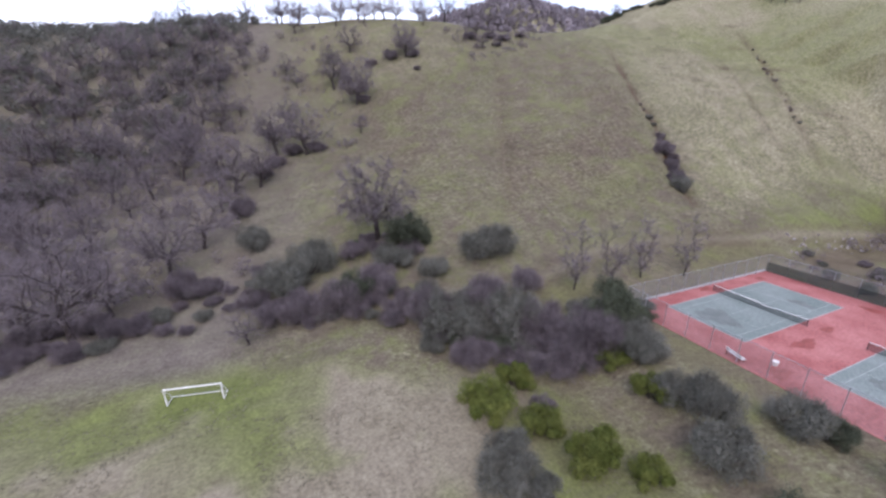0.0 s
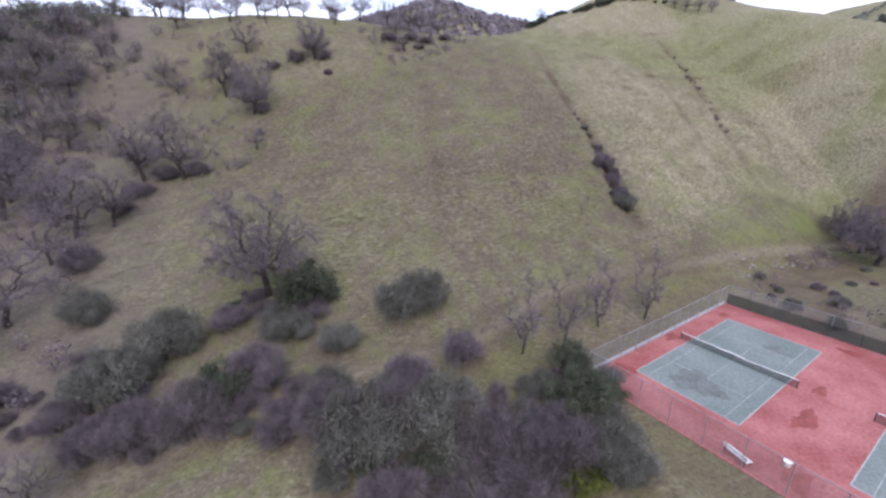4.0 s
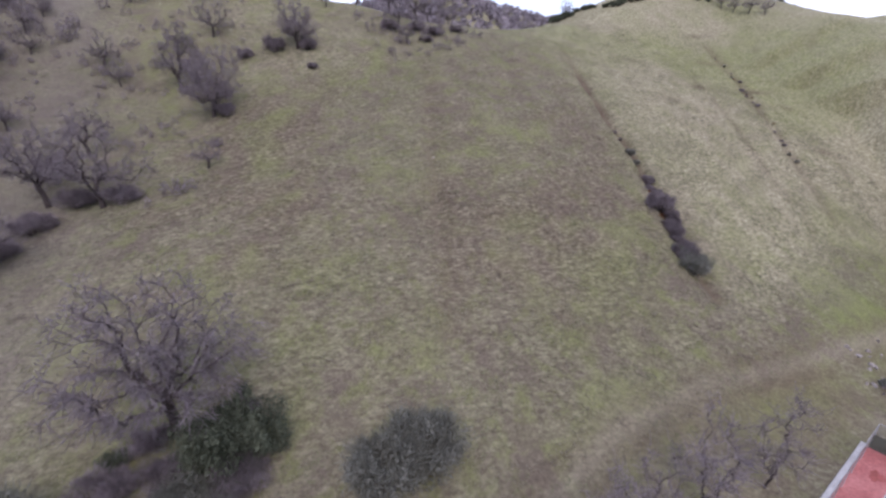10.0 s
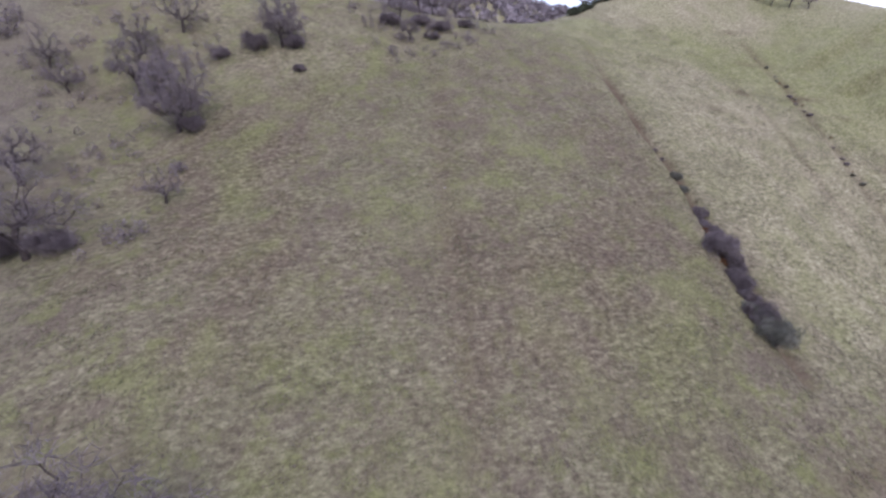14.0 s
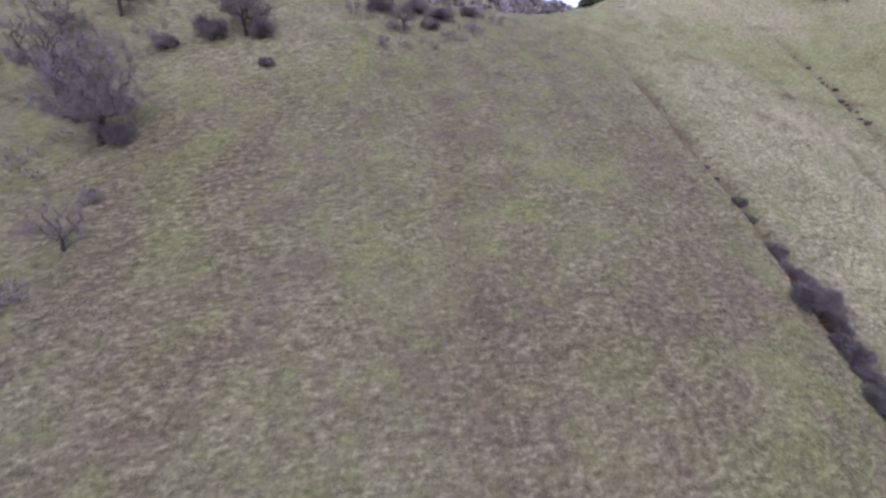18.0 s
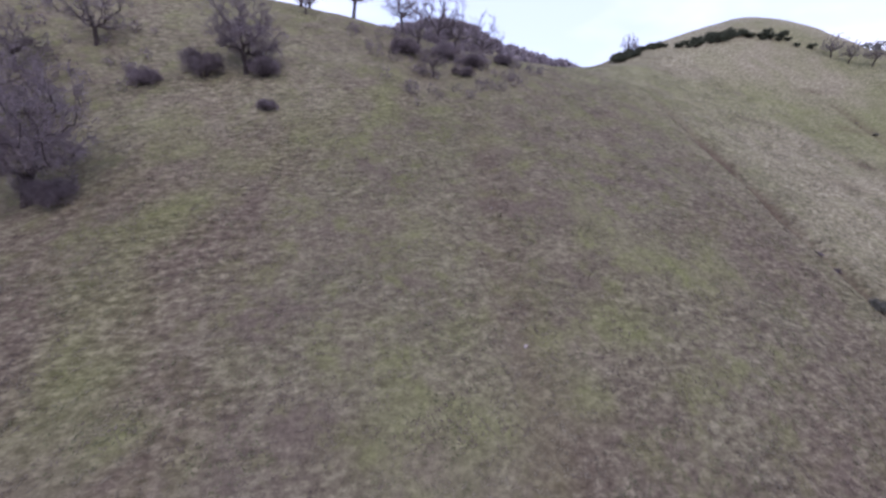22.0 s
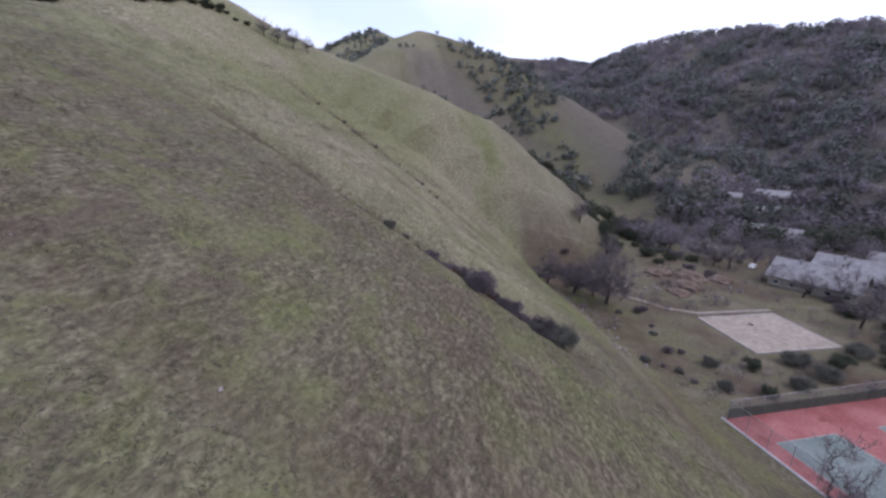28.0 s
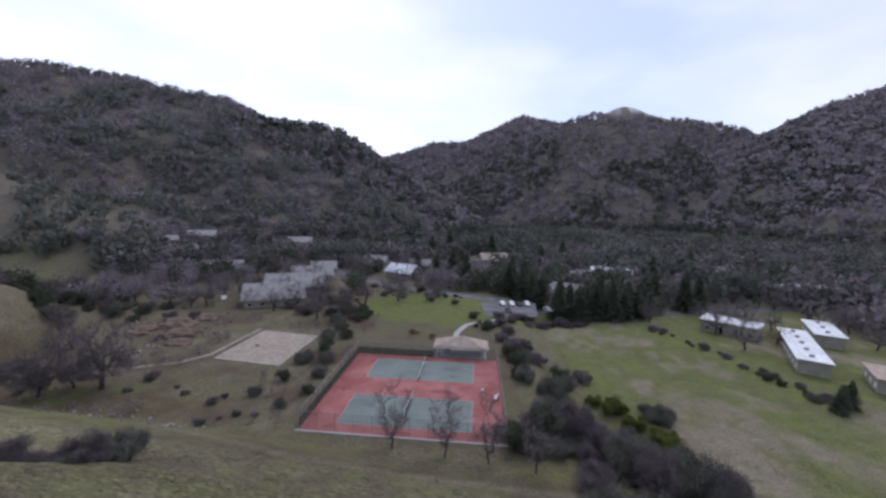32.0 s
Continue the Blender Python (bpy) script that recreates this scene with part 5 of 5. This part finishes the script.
VALLEY_BARE = spread_spots(17, 190, -150, 170, -190, -58, lambda x, y: not (-24 < x < 0 and -98 < y < -72) and not (-75 < x < -5 and y > -84) and not (-5 < x < 40 and y > -86) and not (44 < x < 64 and y > -48) and abs(x) + abs(y + 150) > 5, 7)
for i, (x, y) in enumerate(VALLEY_BARE):
    stand(OAKS[i % 5], x, y, 0.7 + 0.5 * ((i * 31) % 10) / 10, i * 1.7, "bare grey tree among the houses", "bare trees in the valley")
for i, (x, y, h) in enumerate(((100, -24, 9), (108, -28, 9), (114, -34, 8), (94, -16, 9), (118, -22, 9), (66, -74, 10), (60, -84, 11), (56, -70, 9), (96, -68, 10), (70, -66, 9))):
    stand(OAKS[(i * 2) % 5], x, y, h / 10, i * 2.1, "bare grey tree by the rubble", "bare trees in the valley")
plant(DARKB + COYOTE, [(56.5, -64, 3, 5), (48.9, -65, 3, 5), (41, -42, 3, 5.5), (40.8, -25.2, 3, 5.5), (35.5, -25.9, 3, 5), (36.3, -42.7, 2.6, 4.5), (38, -33, 3, 5), (34, -18, 2.6, 4), (40, -50, 3, 5), (44, -56, 3, 5), (38, -60, 3, 5), (46, -74, 2.6, 5), (52, -80, 3, 5), (43, -8, 2, 3), (36, -4, 2, 3), (33, -10, 2, 3), (41, -15, 2.4, 4), (46, 4, 1.4, 2.4)], "brush between the courts")
stand(RUST, 148, -150, 2.2, 0.3, "orange-brown leafy tree among the houses", "", 1.3)
plant([RUST], [(18, -50, 2.4, 5), (46, -60, 2.4, 5), (12, -47, 2, 4), (30, -100, 2.4, 6), (50, -104, 2.4, 6)], "rust-brown bushes")
plant(DARKB + THICKET, [(-9, -36, 3, 5), (-11, -30, 3.4, 5.5), (-10, -42, 3, 5), (-8, -48, 2.6, 5), (-10, -55, 2.6, 5), (-4, -58, 2.4, 5), (0, -70, 2.4, 5), (-8, -72, 2.4, 5), (-16, -74, 2.4, 5), (-24, -72, 2.4, 5), (-10, -24, 2.4, 4), (-20, -28, 3.6, 6), (-26, -30, 3, 5), (-16, -34, 3, 5), (-30, -76, 3, 6), (-38, -78, 2.6, 6), (8, -88, 2, 4), (18, -92, 2, 4), (30, -94, 2, 4), (38, -96, 2, 4), (24, -108, 2, 5), (46, -112, 2, 5)], "shrubs round the lawns")
thick_band(111, ((226, -6), (205, -24), (186, -35), (176, -46), (166, -62), (150, -76)), 15, 70, DARKB + [COYOTE[0]], 1.7, "dark green scrub oak in the fold below the spur", "scrub on the valley side", 5)
thick_band(112, ((122, -34), (134, -41)), 6, 12, DARKB, 1.3, "dark green clump of scrub on the grass", "scrub on the valley side", 3.5)
thick_band(113, ((95, -60), (110, -75), (125, -95), (100, -110), (60, -70)), 9, 30, DARKB + THICKET, 0.8, "dark shrubs among the houses", "shrubs among the houses", 5)
thick_band(114, ((98, 122), (108, 124.5), (118, 117.5), (134.5, 112), (145, 104.4), (149.5, 95)), 2.2, 46, DARKB, 0.6, "dark scrub along the knoll's crest", "scrub along the crest", 1.5)
for i, (x, y, h) in enumerate(((106, 124, 7), (150, 88, 7), (151, 84, 6.5), (152, 79, 7), (153, 74, 6))):
    stand(OAKS[(3, 1)[i % 2]], x, y, h / 10, i, "small tree on the knoll's crest", "trees along the crest")


def far_woods(name, seed, n, x0, x1, y0, y1, keep, size, mat, label, m=15, leaf=0.36):
    """Distant woodland: thousands of small ragged crowns in one mesh."""
    r = np.random.RandomState(seed)
    x, y = r.uniform(x0, x1, n), r.uniform(y0, y1, n)
    z = ground(x, y)
    ok = keep(x, y, z)
    x, y, z = x[ok], y[ok], z[ok]
    k = len(x)
    s = size * r.uniform(0.6, 1.4, k)
    d = r.normal(size=(k, m, 3))
    d /= np.linalg.norm(d, axis=2, keepdims=True)
    d *= r.uniform(0.6, 1.0, (k, m, 1))
    c = np.stack([x, y, z + s * 0.55], 1)[:, None, :] + d * s[:, None, None] * np.array([0.55, 0.55, 0.6])
    u = r.normal(size=(k, m, 3))
    u /= np.linalg.norm(u, axis=2, keepdims=True)
    w = np.cross(d, u)
    w /= np.linalg.norm(w, axis=2, keepdims=True)
    q = s[:, None, None] * leaf * r.uniform(0.6, 1.3, (k, m, 1))
    v = np.stack([c - u * q, c + w * q, c + u * q], 2).reshape(-1, 3)
    f = np.arange(len(v)).reshape(-1, 3)
    me = bpy.data.meshes.new(name)
    me.vertices.add(len(v))
    me.vertices.foreach_set("co", v.ravel())
    me.loops.add(f.size)
    me.loops.foreach_set("vertex_index", f.ravel())
    me.polygons.add(len(f))
    me.polygons.foreach_set("loop_start", np.arange(0, f.size, 3))
    me.polygons.foreach_set("loop_total", np.full(len(f), 3))
    me.update()
    me.validate()
    me.materials.append(mat)
    return tagged(new(name, me), label, "woodland", kind="stuff")


def near_line(x, y, line, reach):
    return along(x, y, line)[0] < reach


clear = lambda x, y: ~((x > 55) & (x < 100) & (y > -135) & (y < -60)) & ~((x > -30) & (x < 2) & (y > -100) & (y < -68)) & (along(x, y, [(a, b, 0) for a, b in ROAD])[0] > 6) & (np.min([np.hypot(x - a, y - b) for a, b in HOMES], axis=0) > 11)
# WOOD_GREY and WOOD_GREEN carry the far hills' haze in their colour
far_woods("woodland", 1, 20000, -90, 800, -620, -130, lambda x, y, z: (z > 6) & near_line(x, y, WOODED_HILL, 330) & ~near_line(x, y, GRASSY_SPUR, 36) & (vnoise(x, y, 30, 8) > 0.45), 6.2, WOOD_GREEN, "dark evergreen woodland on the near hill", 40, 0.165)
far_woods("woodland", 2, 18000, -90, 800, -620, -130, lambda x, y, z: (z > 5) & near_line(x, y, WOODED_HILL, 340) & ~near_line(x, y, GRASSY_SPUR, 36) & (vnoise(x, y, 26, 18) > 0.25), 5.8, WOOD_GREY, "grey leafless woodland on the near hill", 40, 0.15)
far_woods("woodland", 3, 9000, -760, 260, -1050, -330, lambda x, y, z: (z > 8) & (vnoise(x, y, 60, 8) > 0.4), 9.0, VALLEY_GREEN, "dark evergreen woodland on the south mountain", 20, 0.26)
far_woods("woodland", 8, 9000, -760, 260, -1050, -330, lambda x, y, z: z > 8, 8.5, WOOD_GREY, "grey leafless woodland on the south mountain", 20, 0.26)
far_woods("woodland", 4, 4500, 60, 420, 260, 460, lambda x, y, z: (z > 40) & near_line(x, y, NORTH_RIDGE, 130), 4.2, WOOD_GREY, "grey leafless woodland behind the saddle")
far_woods("woodland", 5, 8000, -420, 330, -600, -112, lambda x, y, z: (z < 12) & clear(x, y) & ~((x > -75) & (x < 120) & (y > -165)) & (vnoise(x, y, 30, 9) > 0.3), 9.5, VALLEY_GREEN, "dark woodland on the valley floor", 34, 0.17)
far_woods("woodland", 6, 9000, -420, 330, -600, -112, lambda x, y, z: (z < 12) & clear(x, y) & ~((x > -75) & (x < 120) & (y > -165)) & (vnoise(x, y, 40, 19) > 0.5), 8.5, VALLEY_GREY, "grey leafless woodland on the valley floor", 34, 0.15)
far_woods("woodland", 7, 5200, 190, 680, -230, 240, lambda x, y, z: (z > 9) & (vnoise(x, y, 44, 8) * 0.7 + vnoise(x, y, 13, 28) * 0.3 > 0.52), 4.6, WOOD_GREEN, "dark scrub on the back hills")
far_woods("woodland", 9, 5000, -700, -130, -400, 20, lambda x, y, z: (z < 14) & (x < -125 - 0.4 * (y + 100)), 8.0, VALLEY_GREY, "grey leafless woodland beyond the school", 24, 0.22)
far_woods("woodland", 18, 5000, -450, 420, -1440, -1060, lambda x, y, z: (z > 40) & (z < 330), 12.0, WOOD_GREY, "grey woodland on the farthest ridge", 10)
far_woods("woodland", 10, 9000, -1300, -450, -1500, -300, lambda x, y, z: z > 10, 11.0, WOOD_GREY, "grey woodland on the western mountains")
far_woods("woodland", 11, 420, -75, 135, -170, -98, lambda x, y, z: (z < 10) & clear(x, y) & (vnoise(x, y, 24, 9) > 0.35) & ~((x > 0) & (x < 50) & (y > -112)), 7.0, LEAF_DARK, "dark evergreen trees among the houses", 220, 0.09)
far_woods("woodland", 12, 380, -75, 150, -170, -62, lambda x, y, z: (z < 10) & clear(x, y) & ((y < -112) | (x > 58)), 6.0, WOOD_GREY, "grey leafless trees among the houses", 260, 0.06)
upper = lambda x, y, edge: np.clip((np.where(y > 150, -36, -43 - 0.3 * (150 - y)) + edge - x) / 40, 0, 1) ** 0.6
far_woods("brush_cover", 13, 1500, -150, -28, 92, 205, lambda x, y, z: vnoise(x, y, 9, 41) * 0.8 + 0.2 * vnoise(x, y, 3, 42) < upper(x, y, 0) * 0.8, 3.0, LEAF_GREY, "grey-green brush covering the upper hillside", 110, 0.1)
far_woods("brush_cover", 14, 950, -150, -14, 82, 205, lambda x, y, z: vnoise(x, y, 7, 43) < upper(x, y, 12) * 0.7, 2.6, LEAF_PURPLE, "purple-grey brush on the upper hillside", 90, 0.09)
far_woods("brush_cover", 15, 330, -135, -50, 32, 118, lambda x, y, z: (x < -57 - 0.05 * (y - 40)) & (vnoise(x, y, 8, 31) > 0.35), 2.6, LEAF_PURPLE, "low purple-grey brush under bare oaks", 90, 0.09)
far_woods("brush_cover", 16, 2600, 130, 260, -90, 50, lambda x, y, z: (z > 1) & (along(x, y, ((250, 20, 0), (222, -8, 0), (200, -27, 0), (176, -46, 0), (160, -68, 0), (140, -84, 0)))[0] < 30 * vnoise(x, y, 18, 33)), 5.0, LEAF_DARK, "dark scrub in the fold below the spur", 110, 0.1)
far_woods("brush_cover", 17, 560, 30, 108, -70, 4, lambda x, y, z: (x > 31) & (vnoise(x, y, 7, 34) > 0.5) & ~((x > 42) & (x < 66) & (y < -19) & (y > -49)), 1.5, LEAF_PURPLE, "low dry brush between the courts and the sand", 60, 0.09)
stand(RUST, 152, -196, 3.2, 0.6, "rust-leaved oak standing among the houses", "trees among the houses", tall=1.3)
thick_band(115, ((40, -62), (46, -72), (52, -84), (56, -94)), 6, 34, [DARKB[0], COYOTE[1], RUST, DARKB[1]], 0.6, "rounded shrub on the bank above the lawn", "shrubs on the bank", 3)
thick_band(116, ((36, -106), (22, -102), (8, -99)), 3, 14, [DARKB[0], RUST, COYOTE[1]], 0.5, "rounded shrub below the road", "shrubs on the bank", 3)
thick_band(117, ((-1, -60), (-8, -66), (-14, -70), (-26, -73), (-34, -78)), 3, 22, [DARKB[0], THICKET[1], THICKET[2]], 0.6, "dark shrub along the garden path", "shrubs round the lawns", 2.6)
thick_band(118, ((-62, -78), (-71, -56), (-74, -42), (-77, -28)), 2.2, 20, [DARKB[1], THICKET[0], COYOTE[2]], 0.5, "shrub along the edge of the playing field", "shrubs at the field's edge", 2.6)
thick_band(119, ((-11, -32), (-12, -37), (-13, -42), (-12, -48)), 2.2, 14, [DARKB[0], COYOTE[1], THICKET[0]], 0.55, "dark brush along the court fence", "shrubs round the lawns", 2.4)
far_woods("brush_cover", 20, 1500, -80, -8, 72, 152, lambda x, y, z: (x < -18 - 0.35 * (150 - y) + 16) & (vnoise(x, y * 2.2, 6, 51) > 0.62), 1.3, LEAF_PURPLE, "low dark brush on ledges of the upper slope", 60, 0.1)
far_woods("brush_cover", 21, 300, 18, 52, 100, 128, lambda x, y, z: vnoise(x, y * 2, 5, 52) > 0.5, 1.6, LEAF_PURPLE, "low purple brush below the crest", 70, 0.09)
thick_band(131, ((112, -52), (128, -62), (145, -72), (160, -90)), 9, 30, DARKB + [COYOTE[0], THICKET[0]], 1.0, "dark scrub below the spur near the houses", "scrub on the valley side", 4.5)
thick_band(132, ((34, 1), (42, -3), (54, -6), (66, -10), (74, -20)), 5, 10, [THICKET[0], COYOTE[0], THICKET[2]], 0.36, "low dry shrub on the rough ground above the courts", "shrubs on rough ground", 1.4)


# ---- grass ----


def tufts(name, seed, n, x0, x1, y0, y1, keep, height, width, mat, label):
    r = np.random.RandomState(seed)
    x, y = r.uniform(x0, x1, n), r.uniform(y0, y1, n)
    ok = keep(x, y)
    x, y = x[ok], y[ok]
    k, m = len(x), 5
    z = ground(x, y)
    gx, gy = (ground(x + 0.6, y) - z) / 0.6, (ground(x, y + 0.6) - z) / 0.6
    c = np.stack([x, y, z + 0.01], 1)[:, None, :]
    t = r.uniform(0, 2 * np.pi, (k, m))
    h = height * r.uniform(0.5, 1.5, (k, m))
    lie = lambda d: d + np.stack([0 * d[..., 0], 0 * d[..., 0], d[..., 0] * gx[:, None] + d[..., 1] * gy[:, None]], 2)
    base = c + lie(np.stack([np.cos(t), np.sin(t), 0 * t], 2) * (width * r.uniform(0.1, 0.8, (k, m)))[:, :, None])
    s = lie(np.stack([-np.sin(t), np.cos(t), 0 * t], 2) * (width * 0.14))
    top = base + lie(np.stack([np.cos(t) * h * 1.4, np.sin(t) * h * 1.4, h * 0.45], 2))
    v = np.stack([base - s, base + s, top], 2).reshape(-1, 3)
    f = np.arange(len(v)).reshape(-1, 3)
    me = bpy.data.meshes.new(name)
    me.vertices.add(len(v))
    me.vertices.foreach_set("co", v.ravel())
    me.loops.add(f.size)
    me.loops.foreach_set("vertex_index", f.ravel())
    me.polygons.add(len(f))
    me.polygons.foreach_set("loop_start", np.arange(0, f.size, 3))
    me.polygons.foreach_set("loop_total", np.full(len(f), 3))
    me.update()
    me.validate()
    me.materials.append(mat)
    return tagged(new(name, me), label, "grass", kind="stuff")


STRAW = thin(surface("dry_straw_grass", (0.141, 0.125, 0.090), (0.192, 0.176, 0.128), 0.1, 0.95, 3.0, 0, 0, 0.2))
GREEN = thin(surface("short_green_grass", (0.109, 0.115, 0.064), (0.150, 0.157, 0.090), 0.1, 0.95, 3.0, 0, 0, 0.2))
BROWN = thin(surface("brown_dead_grass", (0.109, 0.088, 0.074), (0.147, 0.125, 0.099), 0.1, 0.95, 3.0, 0, 0, 0.2))
slope_ok = lambda x, y: (y > 12) & (x > -60)
tufts("grass", 1, 60000, -60, 110, 14, 130, lambda x, y: slope_ok(x, y) & (vnoise(x, y * 2, 3, 21) > 0.45), 0.13, 0.26, STRAW, "dry pale grass tufts on the slope")
tufts("grass", 2, 60000, -60, 110, 10, 130, lambda x, y: slope_ok(x, y) & (vnoise(x, y * 2, 5, 22) > 0.5), 0.11, 0.24, GREEN, "short green grass on the slope")
tufts("grass", 3, 50000, -60, 110, 14, 130, lambda x, y: slope_ok(x, y) & (vnoise(x, y * 2, 4, 23) > 0.5), 0.11, 0.26, BROWN, "brown dead grass on the slope")
tufts("grass", 4, 14000, -110, -24, -60, 16, lambda x, y: vnoise(x, y, 6, 24) > 0.5, 0.12, 0.3, STRAW, "dry pale grass on the playing field")
